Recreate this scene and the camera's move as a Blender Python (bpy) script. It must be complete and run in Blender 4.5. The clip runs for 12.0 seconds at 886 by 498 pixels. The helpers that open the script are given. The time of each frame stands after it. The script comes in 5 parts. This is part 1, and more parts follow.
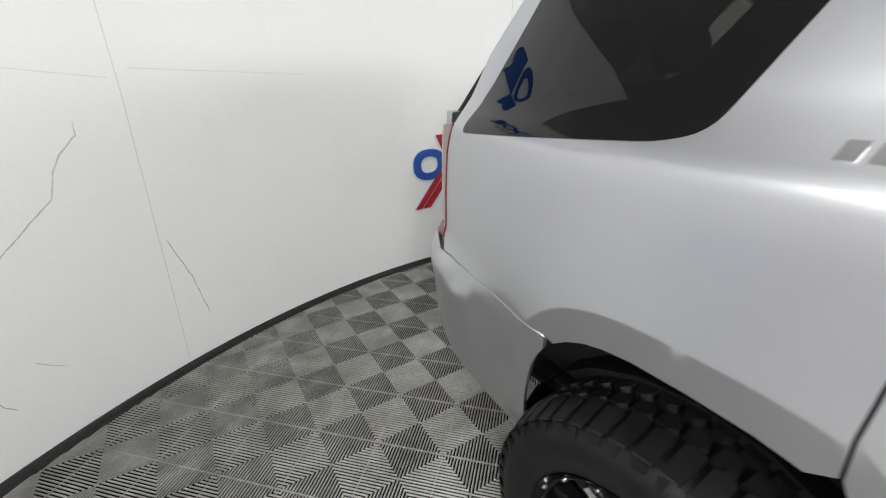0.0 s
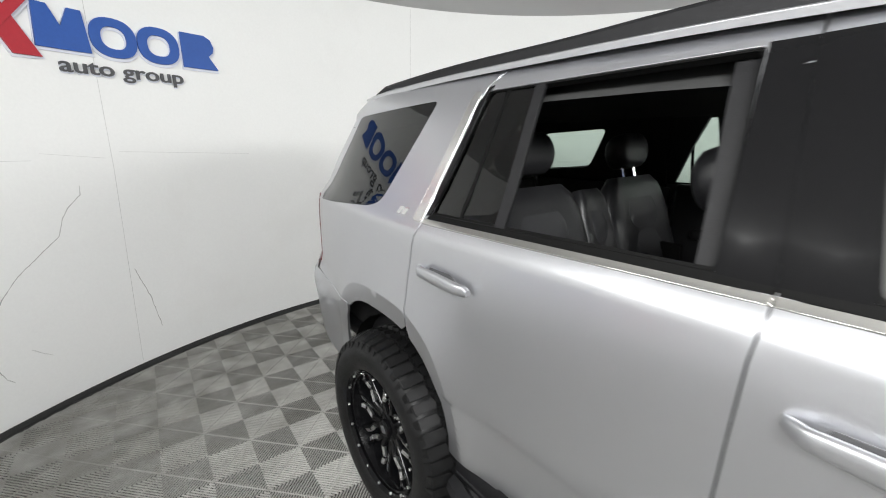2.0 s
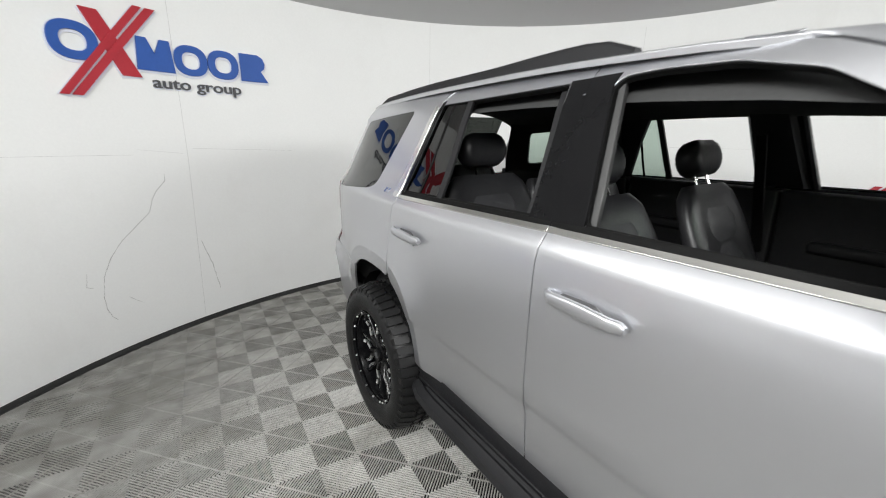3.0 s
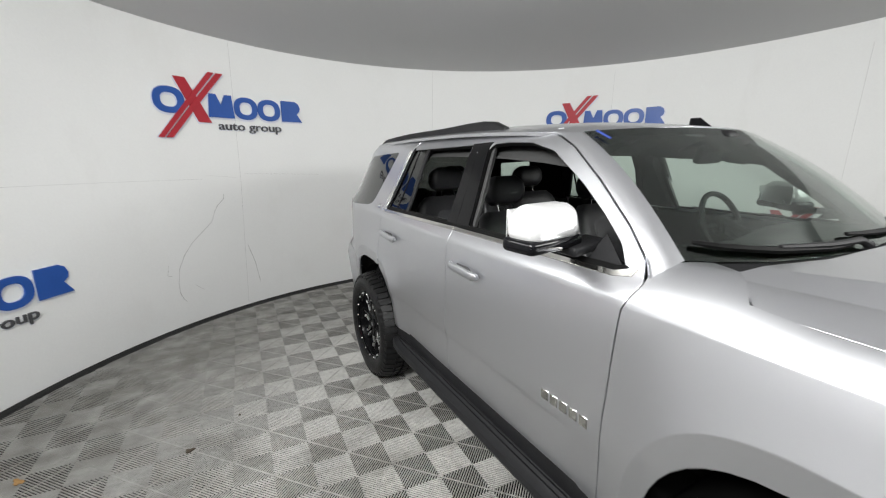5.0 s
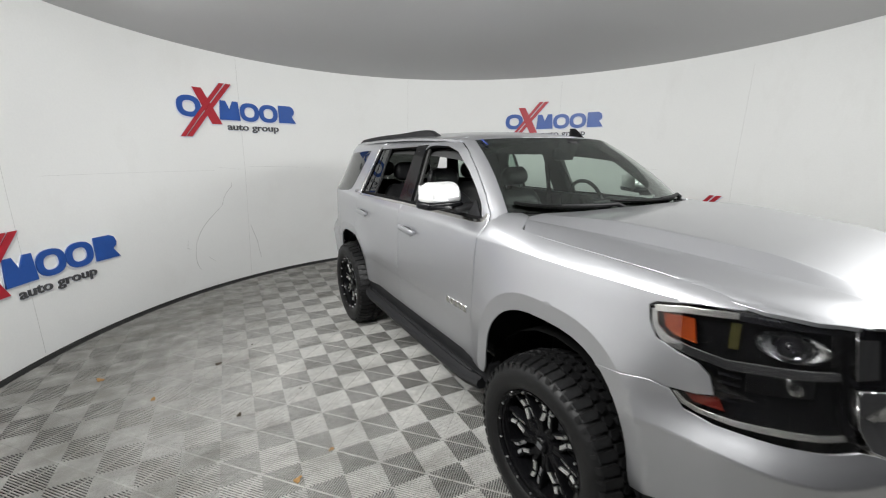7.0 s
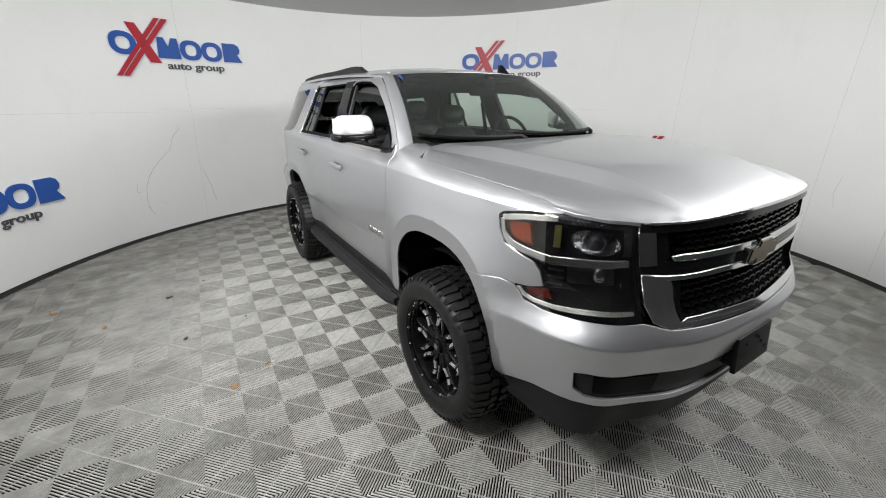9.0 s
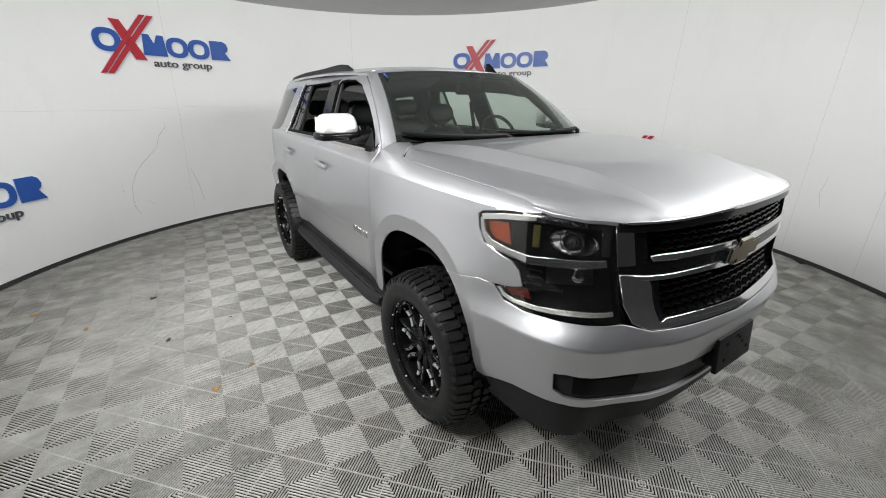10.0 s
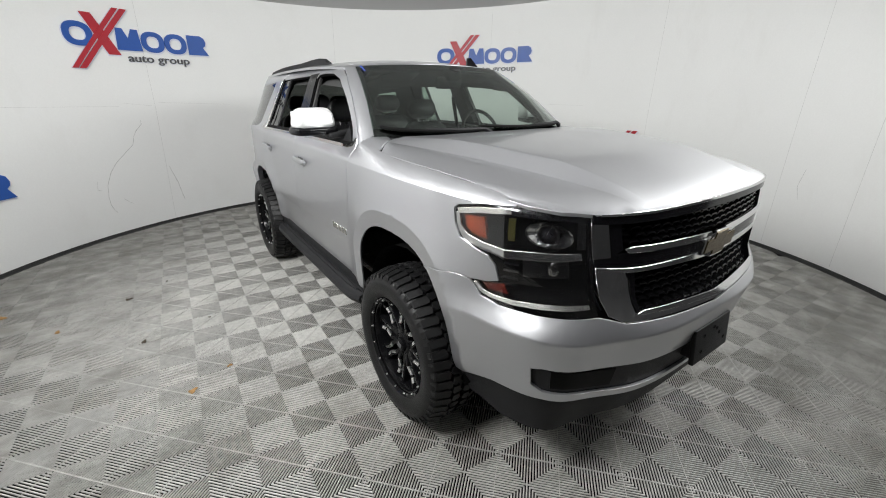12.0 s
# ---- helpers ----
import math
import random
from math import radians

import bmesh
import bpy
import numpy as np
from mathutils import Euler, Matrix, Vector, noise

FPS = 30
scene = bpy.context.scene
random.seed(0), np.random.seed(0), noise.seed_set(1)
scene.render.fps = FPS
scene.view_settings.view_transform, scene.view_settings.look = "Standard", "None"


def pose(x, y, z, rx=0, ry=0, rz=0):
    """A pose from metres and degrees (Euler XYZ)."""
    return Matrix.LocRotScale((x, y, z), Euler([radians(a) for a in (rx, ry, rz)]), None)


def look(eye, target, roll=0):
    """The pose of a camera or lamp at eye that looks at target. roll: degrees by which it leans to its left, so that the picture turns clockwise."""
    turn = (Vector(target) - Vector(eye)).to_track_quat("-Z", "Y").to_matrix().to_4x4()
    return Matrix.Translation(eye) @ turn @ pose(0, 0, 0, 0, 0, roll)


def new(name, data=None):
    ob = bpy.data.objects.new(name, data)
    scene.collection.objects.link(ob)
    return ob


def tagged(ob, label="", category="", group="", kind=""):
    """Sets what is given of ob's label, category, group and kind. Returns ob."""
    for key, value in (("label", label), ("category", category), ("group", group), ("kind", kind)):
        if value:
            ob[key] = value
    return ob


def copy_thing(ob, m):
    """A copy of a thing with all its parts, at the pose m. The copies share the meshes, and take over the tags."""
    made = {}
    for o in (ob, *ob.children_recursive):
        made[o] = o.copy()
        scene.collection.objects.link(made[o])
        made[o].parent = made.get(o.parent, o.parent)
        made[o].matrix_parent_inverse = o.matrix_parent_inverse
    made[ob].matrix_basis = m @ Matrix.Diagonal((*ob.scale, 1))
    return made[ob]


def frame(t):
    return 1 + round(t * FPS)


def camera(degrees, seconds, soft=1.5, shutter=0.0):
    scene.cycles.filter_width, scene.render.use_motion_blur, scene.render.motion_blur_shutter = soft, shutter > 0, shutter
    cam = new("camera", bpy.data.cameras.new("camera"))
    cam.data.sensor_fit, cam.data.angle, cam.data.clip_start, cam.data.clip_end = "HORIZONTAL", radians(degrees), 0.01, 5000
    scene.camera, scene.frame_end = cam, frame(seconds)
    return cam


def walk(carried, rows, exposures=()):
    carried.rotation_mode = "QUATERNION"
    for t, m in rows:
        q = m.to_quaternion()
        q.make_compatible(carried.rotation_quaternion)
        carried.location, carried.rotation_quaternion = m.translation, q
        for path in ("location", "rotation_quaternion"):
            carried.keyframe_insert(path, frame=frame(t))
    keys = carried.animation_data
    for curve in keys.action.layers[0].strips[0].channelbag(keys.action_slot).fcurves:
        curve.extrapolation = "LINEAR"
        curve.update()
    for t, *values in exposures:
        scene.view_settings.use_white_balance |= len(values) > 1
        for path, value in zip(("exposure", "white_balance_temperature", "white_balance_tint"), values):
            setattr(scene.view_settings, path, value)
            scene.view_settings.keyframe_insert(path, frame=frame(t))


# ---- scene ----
cam = camera(94.8, 12.0, soft=1.0, shutter=0.4)
PATH = [
    (0, (-1.604, 1.222, 1.547), (-0.583, 2.752, 0.761), -1.4),
    (0.5, (-1.564, 0.967, 1.59), (-0.565, 2.57, 0.933), -0.0),
    (1, (-1.56, 0.766, 1.654), (-0.505, 2.34, 1.015), 1.0),
    (1.5, (-1.698, 0.41, 1.708), (-0.508, 1.923, 1.165), 1.1),
    (2, (-1.712, 0.071, 1.71), (-0.506, 1.577, 1.183), 0.2),
    (2.5, (-1.694, -0.283, 1.679), (-0.594, 1.291, 1.121), -0.3),
    (3, (-1.803, -0.614, 1.717), (-0.758, 1.006, 1.184), 0.1),
    (3.2, (-1.852, -0.734, 1.756), (-0.783, 0.872, 1.23), 0.9),
    (4.8, (-1.915, -1.482, 1.821), (-0.972, 0.213, 1.335), 0.5),
    (5, (-1.984, -1.623, 1.836), (-1.035, 0.077, 1.381), 0.0),
    (5.5, (-2.073, -1.893, 1.862), (-1.136, -0.172, 1.464), -0.5),
    (6, (-2.089, -2.15, 1.86), (-1.174, -0.42, 1.448), -0.3),
    (6.5, (-2.125, -2.422, 1.868), (-1.197, -0.705, 1.432), -0.3),
    (7, (-2.237, -2.716, 1.866), (-1.255, -1.041, 1.389), 0.4),
    (7.5, (-2.214, -2.931, 1.86), (-1.206, -1.292, 1.318), 0.9),
    (7.7, (-2.14, -2.994, 1.861), (-1.154, -1.355, 1.276), 0.9),
    (9.5, (-1.975, -3.172, 1.783), (-0.95, -1.611, 1.066), -0.0),
    (10, (-1.93, -3.18, 1.792), (-0.894, -1.624, 1.082), 0.5),
    (10.5, (-1.9, -3.173, 1.783), (-0.844, -1.626, 1.079), 1.0),
    (11, (-1.884, -3.168, 1.768), (-0.819, -1.633, 1.055), 0.8),
    (11.5, (-1.875, -3.18, 1.767), (-0.802, -1.653, 1.051), 0.7),
    (12, (-1.871, -3.193, 1.773), (-0.794, -1.67, 1.051), 0.4),
]
walk(cam, [(t, look(eye, target, roll)) for t, eye, target, roll in PATH],
     [(0, .58), (1.5, .60), (3.0, .49), (4.2, .31), (5.5, .22), (8.0, .22), (9.5, .27), (12.0, .27)])

from mathutils.geometry import delaunay_2d_cdt

# ---------- world and large lights ----------
CX, CY, RW = 0.07, -0.18, 4.27          # centre and radius of the round booth
world = bpy.data.worlds.new("booth_world")
scene.world = world
world.use_nodes = True
world.node_tree.nodes["Background"].inputs["Color"].default_value = (1.0, 1.0, 1.0, 1)
world.node_tree.nodes["Background"].inputs["Strength"].default_value = 0.05


def area(name, at, target, sx, sy, power, colour=(0.995, 1.0, 0.985)):
    d = bpy.data.lights.new(name, "AREA")
    d.shape, d.size, d.size_y, d.energy, d.color = "RECTANGLE", sx, sy, power, colour
    ob = new(name, d)
    ob.matrix_world = look(at, target)
    return ob


# Unseen lamps: the first fits the fender highlight, the other two are added fill.
for az, reach, wide, deep, power, high, aim in ((204, 3.4, 1.7, 0.9, 160, 3.0, 1.7), (162, 3.6, 1.8, 0.7, 34, 2.98, 1.4), (299, 3.4, 2.6, 0.8, 92, 2.95, 0.8)):
    a = radians(az)
    area("unseen_light", (CX + reach * math.cos(a), CY + reach * math.sin(a), high), (CX - 0.3 * math.cos(a), CY - 0.3 * math.sin(a), aim), wide, deep, power)


# ---------- materials ----------
def material(name, colour, rough=0.5, metal=0.0, coat=0.0, noise_scale=6.0, spread=0.12, bump=0.0,
             bump_scale=80.0, spec=0.5, trans=0.0, rough_spread=0.1, random_tint=0.0, island=False, fine=60.0):
    m = bpy.data.materials.new(name)
    m.use_nodes = True
    n, l = m.node_tree.nodes, m.node_tree.links
    b = n["Principled BSDF"]
    b.inputs["Roughness"].default_value, b.inputs["Metallic"].default_value = rough, metal
    b.inputs["Coat Weight"].default_value, b.inputs["Coat Roughness"].default_value = coat, 0.06
    b.inputs["Specular IOR Level"].default_value, b.inputs["Transmission Weight"].default_value = spec, trans
    b.inputs["Base Color"].default_value = (*colour, 1)
    if trans:
        return m
    co = n.new("ShaderNodeNewGeometry")
    t1, t2 = n.new("ShaderNodeTexNoise"), n.new("ShaderNodeTexNoise")
    for t, s in ((t1, noise_scale), (t2, fine)):
        t.inputs["Scale"].default_value, t.inputs["Detail"].default_value = s, 5
        l.new(co.outputs["Position"], t.inputs["Vector"])
    add = n.new("ShaderNodeMath")
    add.operation = "ADD"
    l.new(t1.outputs["Fac"], add.inputs[0])
    l.new(t2.outputs["Fac"], add.inputs[1])
    ramp = n.new("ShaderNodeMapRange")
    ramp.inputs["From Min"].default_value, ramp.inputs["From Max"].default_value = 0.6, 1.4
    ramp.inputs["To Min"].default_value, ramp.inputs["To Max"].default_value = 1 - spread, 1 + spread
    l.new(add.outputs[0], ramp.inputs["Value"])
    factor = ramp.outputs[0]
    if random_tint:
        src = co.outputs["Random Per Island"] if island else n.new("ShaderNodeObjectInfo").outputs["Random"]
        r2 = n.new("ShaderNodeMapRange")
        r2.inputs["To Min"].default_value, r2.inputs["To Max"].default_value = 1 - random_tint, 1 + random_tint
        l.new(src, r2.inputs["Value"])
        mul = n.new("ShaderNodeMath")
        mul.operation = "MULTIPLY"
        l.new(factor, mul.inputs[0])
        l.new(r2.outputs[0], mul.inputs[1])
        factor = mul.outputs[0]
    mix = n.new("ShaderNodeVectorMath")
    mix.operation = "SCALE"
    mix.inputs[0].default_value = colour
    l.new(factor, mix.inputs["Scale"])
    l.new(mix.outputs[0], b.inputs["Base Color"])
    r3 = n.new("ShaderNodeMapRange")
    r3.inputs["From Min"].default_value, r3.inputs["From Max"].default_value = 0.3, 0.7
    r3.inputs["To Min"].default_value, r3.inputs["To Max"].default_value = rough * (1 - rough_spread), min(1, rough * (1 + rough_spread))
    l.new(t1.outputs["Fac"], r3.inputs["Value"])
    l.new(r3.outputs[0], b.inputs["Roughness"])
    if bump:
        t3, bp = n.new("ShaderNodeTexNoise"), n.new("ShaderNodeBump")
        t3.inputs["Scale"].default_value, t3.inputs["Detail"].default_value = bump_scale, 4
        l.new(co.outputs["Position"], t3.inputs["Vector"])
        bp.inputs["Strength"].default_value, bp.inputs["Distance"].default_value = bump, 0.004
        l.new(t3.outputs["Fac"], bp.inputs["Height"])
        l.new(bp.outputs[0], b.inputs["Normal"])
    return m


SILVER = material("silver_metallic_paint", (0.585, 0.59, 0.615), 0.34, 0.92, 0.5, 2.0, 0.02, fine=1500, rough_spread=0.02)
SILVER.node_tree.nodes["Principled BSDF"].inputs["Coat Roughness"].default_value = 0.06
BELT_CHROME = material("belt_chrome", (0.66, 0.65, 0.62), 0.16, 1.0, spread=0.03)
CHROME = material("chrome", (0.78, 0.78, 0.78), 0.07, 1.0, spread=0.02)
SATIN_CHROME = material("satin_chrome", (0.86, 0.855, 0.83), 0.24, 1.0, spread=0.03)
BLACK_PLASTIC = material("black_plastic", (0.009, 0.009, 0.010), 0.55, spec=0.3, spread=0.2, bump=0.15, bump_scale=600)
PILLAR_BLACK = material("pillar_cover_black", (0.006, 0.006, 0.0065), 0.12, spec=0.15, spread=0.1)
LAMP_BLACK = material("lamp_housing_black", (0.002, 0.002, 0.0022), 0.3, spec=0.06, spread=0.1)
GLOSS_BLACK = material("gloss_black", (0.005, 0.005, 0.006), 0.12, spec=0.2, spread=0.1)
RUBBER = material("tyre_rubber", (0.006, 0.006, 0.0063), 0.45, spread=0.3, spec=0.3, bump=0.2, bump_scale=400, noise_scale=9)
SEAL = material("rubber_seal", (0.004, 0.004, 0.004), 0.6, spec=0.1)
FRAME_GREY = material("grey_door_frame_trim", (0.045, 0.045, 0.045), 0.45)
WHEEL_BLACK = material("wheel_gloss_black", (0.004, 0.004, 0.0045), 0.16, spec=0.16, spread=0.1)
MILLED = material("milled_aluminium", (0.95, 0.95, 0.95), 0.28, 1.0, spread=0.05)
LEATHER = material("black_leather", (0.020, 0.020, 0.022), 0.36, spec=0.5, spread=0.2, bump=0.25, bump_scale=250)
LEATHER_GREY = material("perforated_grey_leather", (0.032, 0.032, 0.035), 0.42, spread=0.2, bump=0.3, bump_scale=350)
INTERIOR = material("dark_interior_plastic", (0.011, 0.011, 0.012), 0.5, spec=0.3, spread=0.2, bump=0.2, bump_scale=300)
HEADLINER = material("charcoal_headliner", (0.035, 0.0355, 0.0355), 0.9, spread=0.15)
PILLAR_GREY = material("grey_pillar_trim", (0.075, 0.077, 0.08), 0.6, spread=0.1)
WALL = material("white_wall_paint", (0.84, 0.845, 0.835), 0.6, spread=0.025, noise_scale=1.3, bump=0.03, bump_scale=40)
CEILING = material("grey_ceiling_paint", (0.56, 0.56, 0.56), 0.75, spread=0.03, noise_scale=1.0)
TRIM_BLACK = material("black_wall_base_strip", (0.02, 0.02, 0.02), 0.6)
TILE = material("grey_floor_tile", (0.415, 0.411, 0.390), 0.36, spread=0.3, noise_scale=1.7, random_tint=0.05, fine=28)
TILE_REST = material("grey_floor_tile_rest", (0.415, 0.411, 0.390), 0.36, spread=0.3, noise_scale=1.7, fine=28)
# near black on the lower rib flanks, painting in the gaps' shade
FLANK_SHADE = material("shade_dark_tile_flank", (0.006, 0.006, 0.0055), 0.85, spread=0.3, spec=0.1)
DARK_STAND_IN = material("charcoal_entrance_stand_in", (0.035, 0.035, 0.037), 0.8, spread=0.2)
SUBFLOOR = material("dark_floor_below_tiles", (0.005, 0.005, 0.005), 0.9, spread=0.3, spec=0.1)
CRACK = material("wall_crack", (0.46, 0.455, 0.445), 0.8, spread=0.3)
SEAM = material("wall_seam", (0.60, 0.60, 0.59), 0.8, spread=0.2)
LOGO_RED = material("logo_red", (0.42, 0.016, 0.03), 0.4, spread=0.08)
LOGO_BLUE = material("logo_blue", (0.018, 0.085, 0.36), 0.4, spread=0.08)
LOGO_GREY = material("logo_dark_grey", (0.07, 0.07, 0.075), 0.4, spread=0.08)
LOGO_EDGE = material("logo_pale_edge", (0.72, 0.74, 0.82), 0.4, spread=0.03)
DARK_GLASS = material("dark_privacy_glass", (0.055, 0.06, 0.055), 0.01, trans=1.0)
GREEN_GLASS = material("green_tinted_glass", (0.54, 0.65, 0.58), 0.0, trans=1.0)
CLEAR_LENS = material("clear_lens", (0.93, 0.93, 0.93), 0.02, trans=1.0)
AMBER = material("amber_lens", (0.085, 0.013, 0.002), 0.22, spec=0.3)
TAIL_RED = material("red_tail_lens", (0.13, 0.008, 0.010), 0.15, coat=0.7)
RED_REFLECT = material("red_side_marker", (0.045, 0.005, 0.003), 0.22, spec=0.3)
GOLD = material("gold_emblem", (0.075, 0.048, 0.010), 0.25, 0.8)
DARK_CHROME = material("dark_chrome", (0.16, 0.16, 0.165), 0.08, 1.0, spread=0.03)
GREY_CHROME = material("grey_chrome", (0.42, 0.42, 0.42), 0.10, 1.0, spread=0.03)
# grey of the shade painted above the door handles
HANDLE_SHADE = material("handle_shade_grey", (0.16, 0.16, 0.165), 0.4, 0.6)
MIRROR_CAP = material("mirror_cap_chrome", (0.86, 0.86, 0.86), 0.30, 0.55, spread=0.02)
OLIVE = material("olive_lamp_filter", (0.022, 0.020, 0.006), 0.15, coat=0.5)
BLUE_TAPE = material("blue_masking_tape", (0.03, 0.06, 0.28), 0.6)
LEAF = material("dry_leaf", (0.30, 0.17, 0.06), 0.8, spread=0.3, noise_scale=40)
LEAF_DARK = material("dark_dry_leaf", (0.06, 0.045, 0.03), 0.85, spread=0.3, noise_scale=40)


def stain(m, scale, low, high, dark):
    """Adds patchy dirt with streaks to a floor material."""
    n, l = m.node_tree.nodes, m.node_tree.links
    b = n["Principled BSDF"]
    old = b.inputs["Base Color"].links[0].from_socket
    geo, mp, tx, rg, mix = (n.new("ShaderNode" + k) for k in ("NewGeometry", "Mapping", "TexNoise", "MapRange", "Mix"))
    mp.inputs["Rotation"].default_value = (0, 0, radians(35))
    mp.inputs["Scale"].default_value = (1.0, 2.6, 1.0)
    tx.inputs["Scale"].default_value, tx.inputs["Detail"].default_value, tx.inputs["Roughness"].default_value = scale, 7, 0.68
    rg.inputs["From Min"].default_value, rg.inputs["From Max"].default_value = low, high
    mix.data_type = "RGBA"
    l.new(geo.outputs["Position"], mp.inputs["Vector"])
    l.new(mp.outputs[0], tx.inputs["Vector"])
    l.new(tx.outputs["Fac"], rg.inputs["Value"])
    l.new(rg.outputs[0], mix.inputs[0])
    l.new(old, mix.inputs[6])
    mix.inputs[7].default_value = (*dark, 1)
    l.new(mix.outputs[2], b.inputs["Base Color"])


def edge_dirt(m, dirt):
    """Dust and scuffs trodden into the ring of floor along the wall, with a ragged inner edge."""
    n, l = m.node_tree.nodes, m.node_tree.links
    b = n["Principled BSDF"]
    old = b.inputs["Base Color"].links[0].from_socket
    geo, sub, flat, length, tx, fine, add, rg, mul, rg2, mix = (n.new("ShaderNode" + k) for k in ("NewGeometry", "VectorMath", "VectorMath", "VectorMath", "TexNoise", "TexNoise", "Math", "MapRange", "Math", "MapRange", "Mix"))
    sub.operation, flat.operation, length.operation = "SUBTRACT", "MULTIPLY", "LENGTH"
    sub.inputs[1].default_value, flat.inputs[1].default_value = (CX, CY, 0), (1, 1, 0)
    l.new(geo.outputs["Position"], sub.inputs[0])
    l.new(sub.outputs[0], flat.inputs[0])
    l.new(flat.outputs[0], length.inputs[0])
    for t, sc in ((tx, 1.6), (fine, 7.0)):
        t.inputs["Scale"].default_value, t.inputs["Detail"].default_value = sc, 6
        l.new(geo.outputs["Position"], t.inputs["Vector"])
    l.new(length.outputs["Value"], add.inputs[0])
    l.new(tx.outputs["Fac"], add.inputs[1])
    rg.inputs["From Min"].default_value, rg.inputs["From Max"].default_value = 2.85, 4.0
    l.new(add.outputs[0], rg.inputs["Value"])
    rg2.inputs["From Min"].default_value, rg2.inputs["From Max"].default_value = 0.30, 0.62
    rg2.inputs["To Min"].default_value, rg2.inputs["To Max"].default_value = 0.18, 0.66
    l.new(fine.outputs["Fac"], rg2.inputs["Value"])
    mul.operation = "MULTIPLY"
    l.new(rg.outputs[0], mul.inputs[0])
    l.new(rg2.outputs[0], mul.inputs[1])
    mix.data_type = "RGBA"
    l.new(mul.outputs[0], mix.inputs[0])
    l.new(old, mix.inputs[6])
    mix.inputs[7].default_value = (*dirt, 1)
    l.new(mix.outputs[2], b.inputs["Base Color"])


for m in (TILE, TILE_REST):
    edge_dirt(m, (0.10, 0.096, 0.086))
    stain(m, 1.5, 0.50, 0.74, (0.20, 0.195, 0.175))
    stain(m, 9.0, 0.60, 0.78, (0.13, 0.12, 0.10))
stain(WALL, 0.9, 0.55, 0.85, (0.79, 0.79, 0.775))


# ---------- mesh helpers ----------
def finish(ob, angle=35):
    me = ob.data
    me.polygons.foreach_set("use_smooth", [True] * len(me.polygons))
    me.set_sharp_from_angle(angle=radians(angle))
    return ob


def mesh_ob(name, verts, faces, mat, parent=None, label="", smooth=35):
    me = bpy.data.meshes.new(name)
    me.from_pydata([tuple(v) for v in verts], [], faces)
    me.materials.append(mat)
    me.update()
    ob = new(name, me)
    if parent is not None:
        ob.parent = parent
    if label:
        tagged(ob, label)
    if smooth:
        finish(ob, smooth)
    return ob


def part(name, bm, mat, parent, label="", smooth=35):
    me = bpy.data.meshes.new(name)
    bm.to_mesh(me)
    bm.free()
    me.materials.append(mat)
    ob = new(name, me)
    if parent is not None:
        ob.parent = parent
    if label:
        tagged(ob, label)
    return finish(ob, smooth) if smooth else ob


def thing(name, label, category, group="", kind="", at=(0, 0, 0)):
    ob = new(name)
    ob.location = at
    return tagged(ob, label, category, group, kind)


def box_bm(size, at=(0, 0, 0), rot=(0, 0, 0), bevel=0.0, seg=3, taper=None, bm=None):
    """A bevelled box; taper=(sx, sy) scales its top."""
    own = bmesh.new()
    bmesh.ops.create_cube(own, size=1)
    for v in own.verts:
        if taper and v.co.z > 0:
            v.co.x *= taper[0]
            v.co.y *= taper[1]
        v.co = Vector((v.co.x * size[0], v.co.y * size[1], v.co.z * size[2]))
    if bevel:
        bmesh.ops.bevel(own, geom=own.edges[:], offset=bevel, segments=seg, profile=0.5, affect="EDGES", clamp_overlap=True)
    bmesh.ops.transform(own, matrix=pose(*at, *rot), verts=own.verts[:])
    if bm is None:
        return own
    me = bpy.data.meshes.new("joined")
    own.to_mesh(me)
    own.free()
    bm.from_mesh(me)
    bpy.data.meshes.remove(me)
    return bm


def tube_bm(points, radius, n=10, bm=None):
    """A round bar along points."""
    bm = bm or bmesh.new()
    pts = [Vector(p) for p in points]
    rings = []
    for i, p in enumerate(pts):
        d = (pts[min(i + 1, len(pts) - 1)] - pts[max(i - 1, 0)]).normalized()
        a = d.orthogonal().normalized() if abs(d.z) > 0.9 else d.cross(Vector((0, 0, 1))).normalized()
        b = d.cross(a)
        r = radius[i] if isinstance(radius, (list, tuple)) else radius
        rings.append([bm.verts.new(p + r * (math.cos(k * math.tau / n) * a + math.sin(k * math.tau / n) * b)) for k in range(n)])
    for r0, r1 in zip(rings, rings[1:]):
        for k in range(n):
            bm.faces.new((r0[k], r0[(k + 1) % n], r1[(k + 1) % n], r1[k]))
    bm.faces.new(rings[0][::-1])
    bm.faces.new(rings[-1])
    bmesh.ops.recalc_face_normals(bm, faces=bm.faces[:])
    return bm


def revolve_bm(profile, n=64, bm=None):
    """Turns (radius, x) round the x axis."""
    bm = bm or bmesh.new()
    rings = []
    for r, x in profile:
        rings.append([bm.verts.new((x, r * math.cos(k * math.tau / n), r * math.sin(k * math.tau / n))) for k in range(n)])
    for r0, r1 in zip(rings, rings[1:]):
        for k in range(n):
            bm.faces.new((r0[k], r0[(k + 1) % n], r1[(k + 1) % n], r1[k]))
    bmesh.ops.recalc_face_normals(bm, faces=bm.faces[:])
    return bm


def loft_bm(rings, closed=True, caps=True, bm=None):
    bm = bm or bmesh.new()
    vs = [[bm.verts.new(p) for p in r] for r in rings]
    n = len(vs[0])
    for r0, r1 in zip(vs, vs[1:]):
        for k in range(n if closed else n - 1):
            bm.faces.new((r0[k], r0[(k + 1) % n], r1[(k + 1) % n], r1[k]))
    if caps and closed:
        bm.faces.new(vs[0][::-1])
        bm.faces.new(vs[-1])
    bmesh.ops.recalc_face_normals(bm, faces=bm.faces[:])
    return bm


